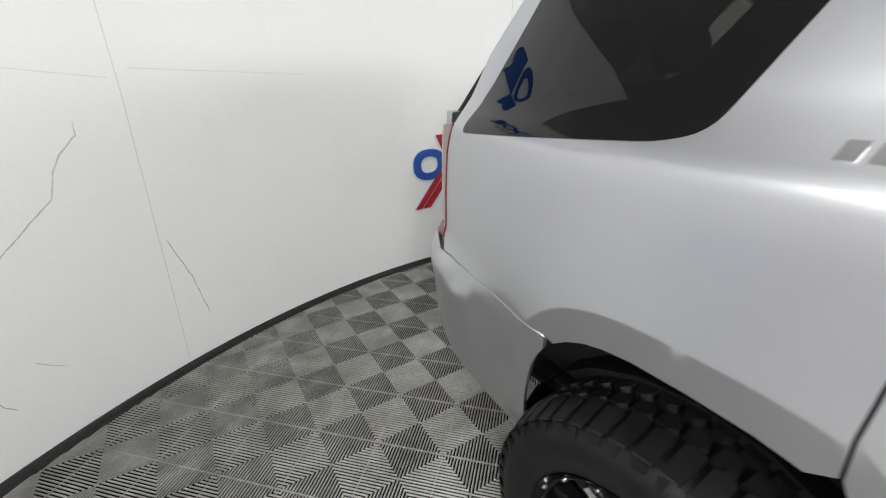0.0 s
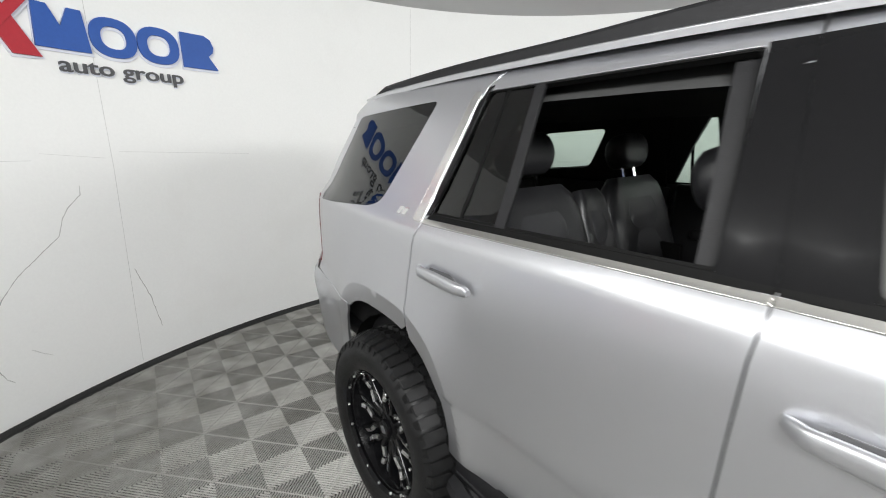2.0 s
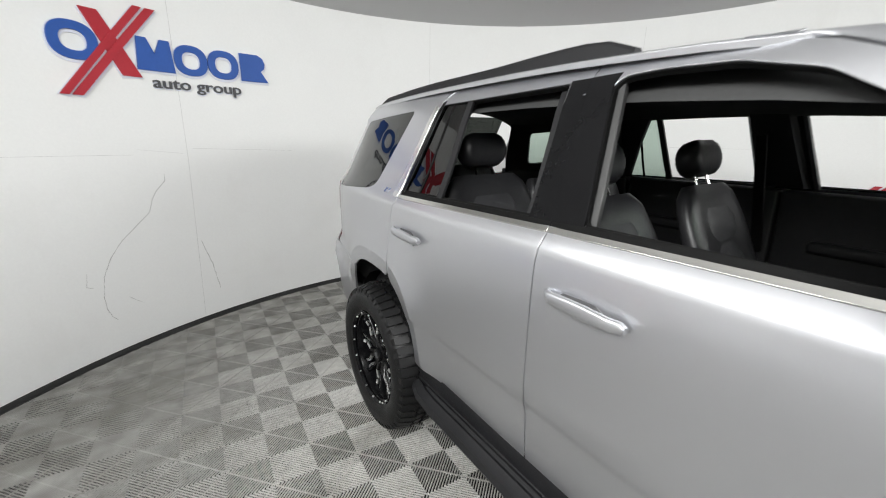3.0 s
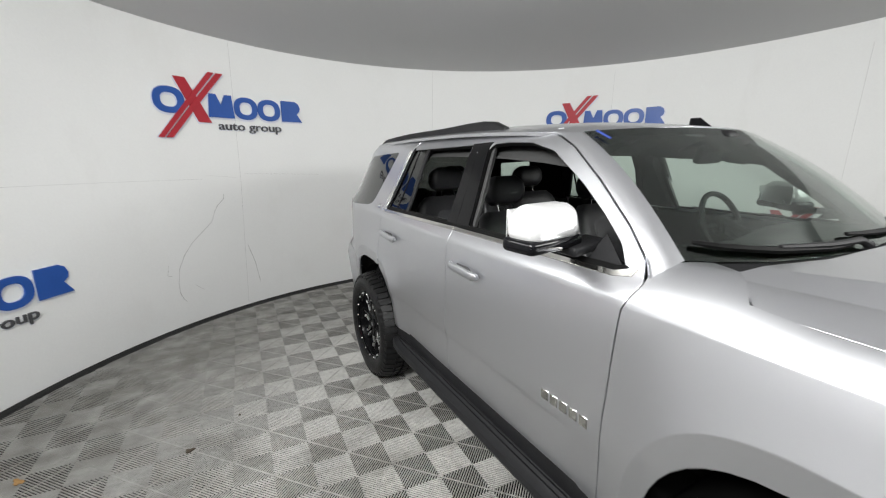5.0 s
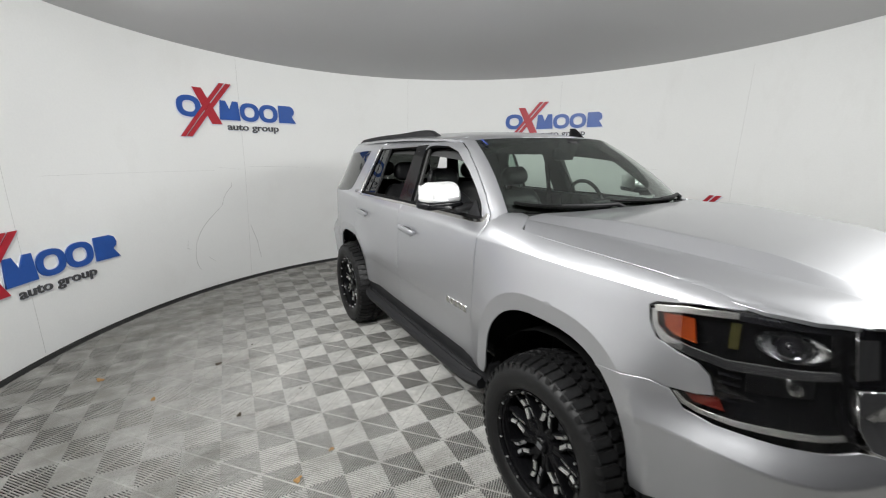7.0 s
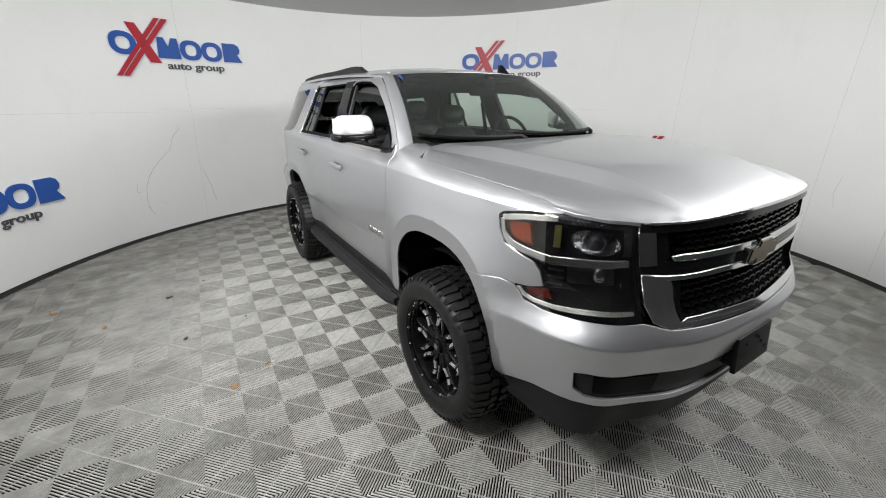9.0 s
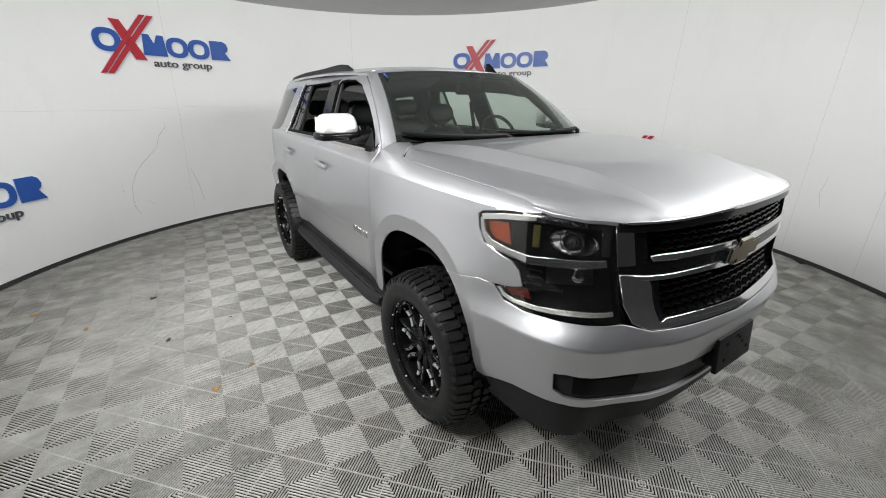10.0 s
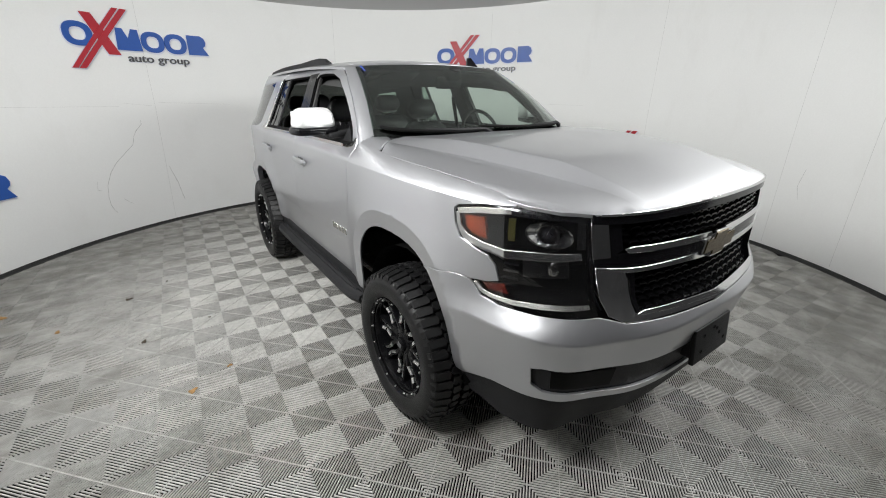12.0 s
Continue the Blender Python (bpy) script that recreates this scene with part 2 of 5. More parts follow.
def rounded(poly, r, n=4, skip=()):
    """Rounds the corners of a polygon."""
    out = []
    for i, p in enumerate(poly):
        a, b, c = Vector(poly[i - 1]), Vector(p), Vector(poly[(i + 1) % len(poly)])
        if i in skip:
            out.append(tuple(b))
            continue
        q = min(r, (a - b).length * 0.45, (c - b).length * 0.45)
        s, e = b + (a - b).normalized() * q, b + (c - b).normalized() * q
        for k in range(n + 1):
            t = k / n
            out.append(tuple((1 - t) ** 2 * s + 2 * t * (1 - t) * b + t * t * e))
    return out


def with_hole(outer, hole):
    """An outline with an opening."""
    return [list(outer), list(hole)]


def sheet(name, poly, fmap, mat, parent, thick=0.012, step=0.05, label="", out=None, bevel=0.0, smooth=30, rows=(), extra=()):
    """A panel: a flat outline, cut into a grid, laid on the surface fmap(a, b) and given thickness."""
    loops = poly if isinstance(poly[0][0], (tuple, list)) else [poly]
    verts, edges = [], []
    for loop in loops:
        fine = []
        for i, p in enumerate(loop):
            q = loop[(i + 1) % len(loop)]
            n = max(1, round(math.hypot(q[0] - p[0], q[1] - p[1]) / step))
            fine += [(p[0] + (q[0] - p[0]) * k / n, p[1] + (q[1] - p[1]) * k / n) for k in range(n)]
        o = len(verts)
        verts += fine
        edges += [(o + i, o + (i + 1) % len(fine)) for i in range(len(fine))]
    bx = np.array(verts)
    e0, e1 = bx[[e[0] for e in edges]], bx[[e[1] for e in edges]]

    def inside(p):
        hit = 0
        for loop in loops:
            q = np.array(loop)
            r = np.roll(q, -1, axis=0)
            cond = (q[:, 1] > p[1]) != (r[:, 1] > p[1])
            with np.errstate(divide="ignore", invalid="ignore"):
                x = q[:, 0] + (p[1] - q[:, 1]) / (r[:, 1] - q[:, 1]) * (r[:, 0] - q[:, 0])
            hit += int(np.sum(cond & (p[0] < x)))
        return hit % 2 == 1

    lo, hi = bx.min(0), bx.max(0)
    na, nb = max(2, math.ceil((hi[0] - lo[0]) / step)), max(2, math.ceil((hi[1] - lo[1]) / step))
    grid = [(lo[0] + (hi[0] - lo[0]) * i / na, lo[1] + (hi[1] - lo[1]) * j / nb) for i in range(1, na) for j in range(1, nb)]
    if rows:
        grid = [p for p in grid if min(abs(p[1] - r) for r in rows) > step * 0.3]
        grid += [(lo[0] + (hi[0] - lo[0]) * i / (3 * na), r) for i in range(1, 3 * na) for r in rows]
    if len(extra):
        ex = np.array(extra)
        grid = [p for p in grid if np.hypot(ex[:, 0] - p[0], ex[:, 1] - p[1]).min() > step * 0.5] + [tuple(p) for p in extra]
    for p in map(np.array, grid):
        d = e1 - e0
        t = np.clip(((p - e0) * d).sum(1) / np.maximum((d * d).sum(1), 1e-12), 0, 1)
        if np.hypot(*(e0 + d * t[:, None] - p).T).min() > step * 0.25 and inside(p):
            verts.append(tuple(p))
    res = delaunay_2d_cdt([Vector(p) for p in verts], edges, [], 0, 1e-6)
    verts = [(v.x, v.y) for v in res[0]]
    faces = []
    for f in res[2]:
        c = (sum(verts[k][0] for k in f) / 3, sum(verts[k][1] for k in f) / 3)
        if len(f) == 3 and inside(c):
            faces.append(list(f))
    used = sorted({k for f in faces for k in f})
    number = {k: i for i, k in enumerate(used)}
    verts = [verts[k] for k in used]
    faces = [[number[k] for k in f] for f in faces]
    eps = 0.002
    P, N = [], []
    for a, b in verts:
        p = Vector(fmap(a, b))
        da, db = Vector(fmap(a + eps, b)) - Vector(fmap(a - eps, b)), Vector(fmap(a, b + eps)) - Vector(fmap(a, b - eps))
        nn = da.cross(db)
        N.append(nn.normalized() if nn.length > 1e-9 else Vector((0, 0, 1)))
        P.append(p)
    flip = False
    if out is not None:
        s = sum(n.dot(Vector(out)) for n in N)
        flip = s < 0
    if flip:
        N = [-n for n in N]
    m = len(P)
    count = {}
    for f in faces:
        for i in range(len(f)):
            e = frozenset((f[i - 1], f[i]))
            count[e] = count.get(e, 0) + 1
    border, B = [], {}
    for f in faces:
        for i in range(len(f)):
            a, b = f[i - 1], f[i]
            if count[frozenset((a, b))] == 1:
                border.append((a, b))
    # faces may run either way round: make them agree with N
    if sum((P[b] - P[a]).cross(P[c] - P[a]).dot(N[a]) for a, b, c in (f[:3] for f in faces)) < 0:
        faces = [f[::-1] for f in faces]
        border = [(b, a) for a, b in border]
    for a, b in border:
        o = (P[b] - P[a]).cross(N[a])
        if o.length > 1e-9:
            for k in (a, b):
                B[k] = B.get(k, Vector()) + o.normalized()
    rim_v = {}
    allv = list(P) + [p - n * thick for p, n in zip(P, N)]
    curl = min(max(bevel, 0.0008), thick * 0.5)
    for k, o in B.items():
        o = o.normalized() if o.length > 1e-9 else Vector((0, 0, 1))
        B[k] = o
        rim_v[k] = len(allv)
        allv.append(P[k] - N[k] * curl + o * curl * 0.7)
    faces_all, normals = [], []
    for f in faces:
        faces_all.append(tuple(f))
        normals += [N[k] for k in f]
    for f in faces:
        g = f[::-1]
        faces_all.append(tuple(k + m for k in g))
        normals += [-N[k] for k in g]
    for a, b in border:
        faces_all.append((b, a, rim_v[a], rim_v[b]))
        normals += [N[b], N[a], B[a], B[b]]
        faces_all.append((rim_v[b], rim_v[a], a + m, b + m))
        normals += [B[b], B[a], B[a], B[b]]
    me = bpy.data.meshes.new(name)
    me.from_pydata([tuple(v) for v in allv], [], faces_all)
    me.materials.append(mat)
    me.polygons.foreach_set("use_smooth", [True] * len(me.polygons))
    me.update()
    me.normals_split_custom_set([tuple(n) for n in normals])
    ob = new(name, me)
    ob.parent = parent
    if label:
        tagged(ob, label)
    return ob


def lerp_table(table, x):
    if x <= table[0][0]:
        return table[0][1]
    for (a, va), (b, vb) in zip(table, table[1:]):
        if x <= b:
            return va + (vb - va) * (x - a) / (b - a)
    return table[-1][1]


def smooth_table(table):
    """Monotone cubic through the table's points."""
    xs = [p[0] for p in table]
    ys = [p[1] for p in table]
    d = [(ys[i + 1] - ys[i]) / (xs[i + 1] - xs[i]) for i in range(len(xs) - 1)]
    m = [d[0]] + [0 if d[i - 1] * d[i] <= 0 else 2 * d[i - 1] * d[i] / (d[i - 1] + d[i]) for i in range(1, len(d))] + [d[-1]]

    def f(x):
        if x <= xs[0]:
            return ys[0] + m[0] * (x - xs[0])
        if x >= xs[-1]:
            return ys[-1] + m[-1] * (x - xs[-1])
        i = next(k for k in range(len(d)) if x <= xs[k + 1])
        h = xs[i + 1] - xs[i]
        t = (x - xs[i]) / h
        return (ys[i] * (1 + 2 * t) * (1 - t) ** 2 + m[i] * h * t * (1 - t) ** 2 + ys[i + 1] * t * t * (3 - 2 * t) + m[i + 1] * h * t * t * (t - 1))
    return f


def sstep(a, b, x):
    t = min(1, max(0, (x - a) / (b - a)))
    return t * t * (3 - 2 * t)


# ---------- the round booth ----------
def on_wall(az, z, inset=0.0):
    a = radians(az)
    return (CX + (RW - inset) * math.cos(a), CY + (RW - inset) * math.sin(a), z)


def ceiling_z(x, y):
    return 3.235 - 0.055 * y


def build_booth():
    n = 180
    v, f = [], []
    for k in range(n):
        az = 360 * k / n
        for r, z in ((0, -0.02), (0, None), (-0.12, None), (-0.12, -0.02)):
            p = on_wall(az, 0, r)
            v.append((p[0], p[1], z if z is not None else ceiling_z(p[0], p[1]) + 0.01))
    for k in range(n):
        a, b = 4 * k, 4 * ((k + 1) % n)
        for i in range(4):
            j = (i + 1) % 4
            f.append((a + i, a + j, b + j, b + i))
    wall = mesh_ob("wall_round", v, f, WALL, label="white painted curved booth wall with hairline cracks")
    tagged(wall, category="wall", kind="structure")
    # ceiling disc
    ring = [on_wall(360 * k / n, 0, 0.004) for k in range(n)]
    v = [(x, y, ceiling_z(x, y)) for x, y, _ in ring] + [(x, y, ceiling_z(x, y) + 0.05) for x, y, _ in ring]
    f = [tuple(range(n - 1, -1, -1)), tuple(range(n, 2 * n))] + [(k, (k + 1) % n, (k + 1) % n + n, k + n) for k in range(n)]
    tagged(mesh_ob("ceiling", v, f, CEILING, label="plain grey painted round booth ceiling"), category="ceiling", kind="structure")
    # subfloor
    ring = [on_wall(360 * k / n, 0, -0.05) for k in range(n)]
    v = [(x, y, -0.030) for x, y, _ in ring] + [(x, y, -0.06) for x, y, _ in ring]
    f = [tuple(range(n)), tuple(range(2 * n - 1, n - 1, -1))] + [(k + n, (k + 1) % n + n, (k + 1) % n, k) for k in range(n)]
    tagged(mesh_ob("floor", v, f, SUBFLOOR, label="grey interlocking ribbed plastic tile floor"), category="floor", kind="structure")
    # base strip
    prof = ((0.003, -0.012), (0.003, 0.036), (0.010, 0.038), (0.016, 0.03), (0.02, 0.006), (0.035, 0.003), (0.035, -0.012))
    v, f = [], []
    for k in range(n):
        for r, z in prof:
            p = on_wall(360 * k / n, z, r)
            v.append(p)
    m = len(prof)
    for k in range(n):
        for i in range(m):
            j = (i + 1) % m
            f.append((m * k + i, m * k + j, m * ((k + 1) % n) + j, m * ((k + 1) % n) + i))
    tagged(mesh_ob("baseboard", v, f, TRIM_BLACK, label="black rubber base strip along the wall"), category="baseboard", kind="structure")
    # unseen dark sheet closing the front behind the camera, added for dark reflections
    v, f = [], []
    m = 61
    for k in range(m):
        az = 208 + 96 * k / (m - 1)
        w = 0.02 + 0.012 * math.sin(k * 1.9)
        for z in (0.03, 2.55):
            for d in (w, w + 0.01):
                v.append(on_wall(az, z, d))
    for k in range(m - 1):
        a, b = 4 * k, 4 * k + 4
        f += [(a + 1, b + 1, b + 3, a + 3), (a, a + 2, b + 2, b), (a + 2, a + 3, b + 3, b + 2), (a, b, b + 1, a + 1)]
    tagged(mesh_ob("entrance_stand_in", v, f, DARK_STAND_IN, label="unseen charcoal sheet standing in for the dark open entrance"), category="curtain", kind="structure")
    return wall


def wall_line(name, pts, width, mat, parent, label="", inset=0.0012, jitter=0.0):
    """A thin raised line along (azimuth, z) points."""
    rnd = random.Random(len(name) + int(pts[0][0] * 7))
    fine = []
    for (a0, z0), (a1, z1) in zip(pts, pts[1:]):
        n = max(2, int(math.hypot((a1 - a0) * 0.0745, z1 - z0) / 0.02))
        for i in range(n):
            t = i / n
            fine.append((a0 + (a1 - a0) * t + rnd.uniform(-1, 1) * jitter * 12, z0 + (z1 - z0) * t + rnd.uniform(-1, 1) * jitter))
    fine.append(pts[-1])
    v, f = [], []
    for i, (a, z) in enumerate(fine):
        a0, z0 = fine[max(0, i - 1)]
        a1, z1 = fine[min(len(fine) - 1, i + 1)]
        du, dz = (a1 - a0) * 0.0745, z1 - z0
        L = math.hypot(du, dz) or 1
        w = width * 0.5 * (1 if not jitter else rnd.uniform(0.5, 1.3) * (0.4 if i in (0, len(fine) - 1) else 1))
        for s in (1, -1):
            for h in (0, inset):
                v.append(on_wall(a - s * dz / L * w / 0.0745, z + s * du / L * w, h))
    for i in range(len(fine) - 1):
        a, b = 4 * i, 4 * i + 4
        f += [(a + 1, a + 3, b + 3, b + 1), (a, a + 1, b + 1, b), (a + 3, a + 2, b + 2, b + 3)]
    return mesh_ob(name, v, f, mat, parent, label, smooth=0)


WALL_OB = build_booth()


# cracks, joints and scuffs of the wall
for az in (114.5, 6.2, -19.2, -30.0, 42.1, 78.0, 150.0, 186.0, 222.0, 258.0):
    lean = 0.9 if az == 114.5 else 0.0
    wall_line("panel_joint", [(az + lean, 0.06), (az, 1.5), (az - 0.3, 3.0)], 0.003, SEAM, WALL_OB)
for a0, a1 in ((101.0, 113.8), (115.0, 119.6), (120.2, 146.0), (20.0, 60.0)):
    wall_line("panel_joint", [(a0, 1.57), (a1, 1.61)], 0.002, SEAM, WALL_OB)
wall_line("crack", [(117.4, 1.40), (117.5, 1.345), (118.6, 1.27), (119.1, 1.21), (119.4, 1.15), (119.65, 1.10), (122.9, 0.91), (124.2, 0.80), (125.2, 0.66), (125.6, 0.50), (125.55, 0.40), (125.2, 0.33), (124.8, 0.29)], 0.0045, CRACK, WALL_OB, "long hairline crack", jitter=0.0015)
wall_line("crack", [(114.5, 0.78), (113.95, 0.63), (113.5, 0.52), (113.3, 0.40), (113.0, 0.27)], 0.005, CRACK, WALL_OB, "short jagged crack", jitter=0.003)
wall_line("crack", [(126.6, 0.72), (126.9, 0.62), (126.3, 0.60)], 0.006, SEAM, WALL_OB, jitter=0.002)
wall_line("crack", [(123.3, 0.45), (122.6, 0.40), (122.0, 0.36)], 0.004, SEAM, WALL_OB, jitter=0.002)
wall_line("crack", [(-22.5, 1.0), (-22.0, 0.8), (-22.6, 0.65)], 0.004, SEAM, WALL_OB, jitter=0.002)


# ---------- wall signs ----------
def text_mesh(body, size):
    cu = bpy.data.curves.new("lettering", "FONT")
    cu.body, cu.size, cu.extrude, cu.resolution_u = body, size, 0.006, 4
    cu.offset = size * 0.012
    tmp = new("lettering", cu)
    me = bpy.data.meshes.new_from_object(tmp.evaluated_get(bpy.context.evaluated_depsgraph_get()))
    bpy.data.objects.remove(tmp)
    bpy.data.curves.remove(cu)
    return me


def islands(me):
    """The mesh's loose pieces, each as a mesh."""
    bm = bmesh.new()
    bm.from_mesh(me)
    bmesh.ops.remove_doubles(bm, verts=bm.verts[:], dist=1e-6)
    left, out = set(bm.verts), []
    while left:
        todo, group = [left.pop()], []
        while todo:
            v = todo.pop()
            group.append(v)
            for e in v.link_edges:
                o = e.other_vert(v)
                if o in left:
                    left.discard(o)
                    todo.append(o)
        number = {v: i for i, v in enumerate(group)}
        faces = {f for v in group for f in v.link_faces}
        m = bpy.data.meshes.new("letter")
        m.from_pydata([tuple(v.co) for v in group], [], [[number[v] for v in f.verts] for f in faces])
        out.append(m)
    bm.free()
    return out


def ellipse(cx, cz, a, b, n=28, e=2.4):
    out = []
    for k in range(n):
        t = k * math.tau / n
        c, s = math.cos(t), math.sin(t)
        out.append((cx + a * abs(c) ** (2 / e) * (1 if c >= 0 else -1), cz + b * abs(s) ** (2 / e) * (1 if s >= 0 else -1)))
    return out


def ring_shape(cx, cz, a, b, w):
    return with_hole(ellipse(cx, cz, a, b), ellipse(cx, cz, a - w, b - w * 0.86, 24))


def grown(loop, d):
    """An outline moved outwards by d along its corners' normals."""
    turn = sum(p[0] * q[1] - q[0] * p[1] for p, q in zip(loop, loop[1:] + loop[:1]))
    out = []
    for i, p in enumerate(loop):
        a, b, c = Vector(loop[i - 1]), Vector(p), Vector(loop[(i + 1) % len(loop)])
        n = Vector(((c - a).y, -(c - a).x)).normalized() * (1 if turn > 0 else -1)
        out.append(tuple(b + n * d))
    return out


def wall_sign(az0, z0, slope=0.0, label=""):
    """Raised sign: s runs to the right along the wall, z up from the letters' foot."""
    ob = thing("wall_sign", label, "sign", "signs on the booth wall", at=on_wall(az0 - 11, z0, 0.02))
    back = Matrix.Translation(ob.location).inverted()

    def put(name, poly, mat, depth, lift, dx=0.0, dz=0.0, parent=None, text=""):
        fm = lambda s, z: back @ Vector(on_wall(az0 - math.degrees((s + dx) / RW), z0 + z + dz + slope * s, lift))
        mid = fm(0.8, 0.1)
        inward = Vector((CX, CY, 0)) - Vector(on_wall(az0 - 10, 0))
        p = sheet(name, poly, fm, mat, ob, depth, 0.06, text, out=inward, smooth=25)
        if parent:
            p.parent = parent
        return p

    pieces = [("ring", ring_shape(0.15, 0.135, 0.15, 0.125, 0.066), LOGO_BLUE), ("ring", ring_shape(0.96, 0.115, 0.135, 0.12, 0.060), LOGO_BLUE),
              ("ring", ring_shape(1.235, 0.115, 0.135, 0.12, 0.060), LOGO_BLUE),
              ("block", [(0.54, 0.0), (0.82, 0.0), (0.80, 0.24), (0.73, 0.24), (0.68, 0.13), (0.63, 0.24), (0.56, 0.24)], LOGO_BLUE),
              ("block", [(1.39, 0.0), (1.645, 0.0), (1.58, 0.095), (1.615, 0.125), (1.625, 0.165), (1.605, 0.215), (1.56, 0.24), (1.39, 0.24)], LOGO_BLUE),
              ("cross_bar", [(0.22, 0.365), (0.33, 0.365), (0.44, 0.17), (0.56, -0.06), (0.43, -0.06), (0.35, 0.10)], LOGO_RED),
              ("cross_bar", [(0.0, -0.225), (0.055, -0.225), (0.635, 0.45), (0.575, 0.45)], LOGO_RED),
              ("cross_bar", [(0.075, -0.225), (0.14, -0.225), (0.73, 0.45), (0.66, 0.45)], LOGO_RED)]
    for i, (name, poly, mat) in enumerate(pieces):
        p = put(name, poly, mat, 0.014, 0.026 + 0.006 * (i > 5))
        wider = [grown(poly[0], 0.013), grown(poly[1], -0.013)] if isinstance(poly[0], list) else grown(poly, 0.013)
        b = put("backing", wider, LOGO_EDGE, 0.008, 0.011 + 0.003 * (i > 5), 0.004, -0.008)
        b.parent = p
    me = text_mesh("auto group", 0.125)
    w = max(v.co.x for v in me.vertices)
    for letter in islands(me):
        made = None
        for mat, lift, dx, dz, nm in ((LOGO_GREY, 0.018, 0, 0, "letter"), (LOGO_EDGE, 0.009, 0.005, -0.008, "backing")):
            m2 = letter.copy()
            m2.name = nm
            for v in m2.vertices:
                x, z = 0.63 + v.co.x * 0.74 / w + dx, -0.125 + v.co.y + dz
                v.co = back @ Vector(on_wall(az0 - math.degrees(x / RW), z0 + z + slope * x, lift + v.co.z))
            m2.materials.clear()
            m2.materials.append(mat)
            o = new(nm, m2)
            o.parent = made or ob
            made = o
        bpy.data.meshes.remove(letter)
    return ob


SIGN_HIGH = "red and blue raised dealership sign high on the white wall"
SIGN_LOW = "red and blue raised dealership sign low on the white wall"
for az0, z0, slope, lab in ((125.5, 2.22, 0.0, SIGN_HIGH), (54.3, 2.20, 0.03, SIGN_HIGH), (160.0, 0.735, 0.0, SIGN_LOW), (17.3, 0.775, 0.0, SIGN_LOW),
                            (90.5, 0.735, 0.0, SIGN_LOW), (197.5, 2.22, 0.0, SIGN_HIGH)):
    wall_sign(az0, z0, slope, lab)


# ---------- the vehicle's surfaces ----------
PLAN = [(0, -2.60), (.30, -2.592), (.55, -2.562), (.75, -2.485), (.865, -2.365), (.925, -2.19), (.945, -2.0), (.957, -1.75), (.965, -1.4), (.965, -.6), (.965, .6),
        (.96, 1.3), (.945, 1.7), (.915, 2.0), (.87, 2.22), (.81, 2.42), (.73, 2.54), (.5, 2.61), (0, 2.64)]


def dense_plan():
    p = [(-.30, -2.592)] + PLAN + [(-.5, 2.61)]
    out = []
    for i in range(1, len(p) - 2):
        for k in range(24):
            t = k / 24
            out.append(tuple(0.5 * (2 * p[i][c] + (p[i + 1][c] - p[i - 1][c]) * t + (2 * p[i - 1][c] - 5 * p[i][c] + 4 * p[i + 1][c] - p[i + 2][c]) * t * t
                                    + (3 * p[i][c] - p[i - 1][c] - 3 * p[i + 1][c] + p[i + 2][c]) * t ** 3) for c in (0, 1)))
    out.append(PLAN[-1])
    return np.array(out)


DP = dense_plan()
DU = np.concatenate([[0], np.cumsum(np.hypot(*np.diff(DP, axis=0).T))])
DT = np.gradient(DP, DU, axis=0)
DT /= np.hypot(DT[:, 0], DT[:, 1])[:, None]
FRONT = DP[:, 1] < -1.9
REAR = DP[:, 1] > 2.0


def uy(y):
    return float(np.interp(y, DP[:, 1], DU))


def uw(w):
    return float(np.interp(w, DP[FRONT][:, 0], DU[FRONT]))


def ur(w):
    return float(np.interp(-w, -DP[REAR][:, 0], DU[REAR]))


SIDE_SOFT = smooth_table([(.30, .11), (.50, .055), (.60, .036), (.70, .026), (.78, .019), (.86, .008), (.95, -.001)])
SIDE_D = smooth_table([(.30, .11), (.50, .055), (.60, .036), (.70, .026), (.78, .021), (.835, .0165), (.852, .006), (.95, -.001), (1.2, .0), (1.30, .002), (1.375, .008), (1.395, .0125), (1.425, .030),
                       (1.45, .050), (1.48, .069), (1.55, .10), (1.70, .165), (1.85, .23), (1.89, .255), (1.92, .285), (1.945, .335), (1.96, .40)])
FRONT_P = [(.30, .13), (.45, .095), (.56, .066), (.897, -.004), (.906, -.004), (.95, .024), (.985, .052), (1.02, .074), (1.06, .085), (1.20, .085), (1.36, .097), (1.42, .108)]


def FRONT_D(v):
    """Set-back of the nose, with a crease where the bumper's two faces meet."""
    return sum(float(np.interp(v + o, [p[0] for p in FRONT_P], [p[1] for p in FRONT_P])) for o in (-.006, -.003, 0, .003, .006)) / 5


HOOD_BASE = smooth_table([(-2.60, 1.36), (-2.50, 1.402), (-2.3, 1.432), (-2.0, 1.464), (-1.6, 1.491), (-1.2, 1.506), (-.95, 1.512), (-.6, 1.512)])
ARCH_F, ARCH_R = (-1.45, .50, .465, .612, 2.7), (1.45, .45, .437, .57, 2.9)


def arch_r(arch, y, z):
    cy, cz, a, b, e = arch
    return (abs((y - cy) / a) ** e + abs(max(z - cz, 0) / b) ** e) ** (1 / e)


def arch_pts(arch, y0, y1, n=24, bottom=None):
    """Points on the arch from y0 to y1 (over the top)."""
    cy, cz, a, b, e = arch
    out = []
    t0 = math.copysign(1, y0 - cy)
    for k in range(n + 1):
        ang = math.pi * k / n
        c, s = math.cos(ang), math.sin(ang)
        y, z = cy + t0 * a * abs(c) ** (2 / e) * (1 if c >= 0 else -1), cz + b * s ** (2 / e)
        out.append((y, z))
    return out


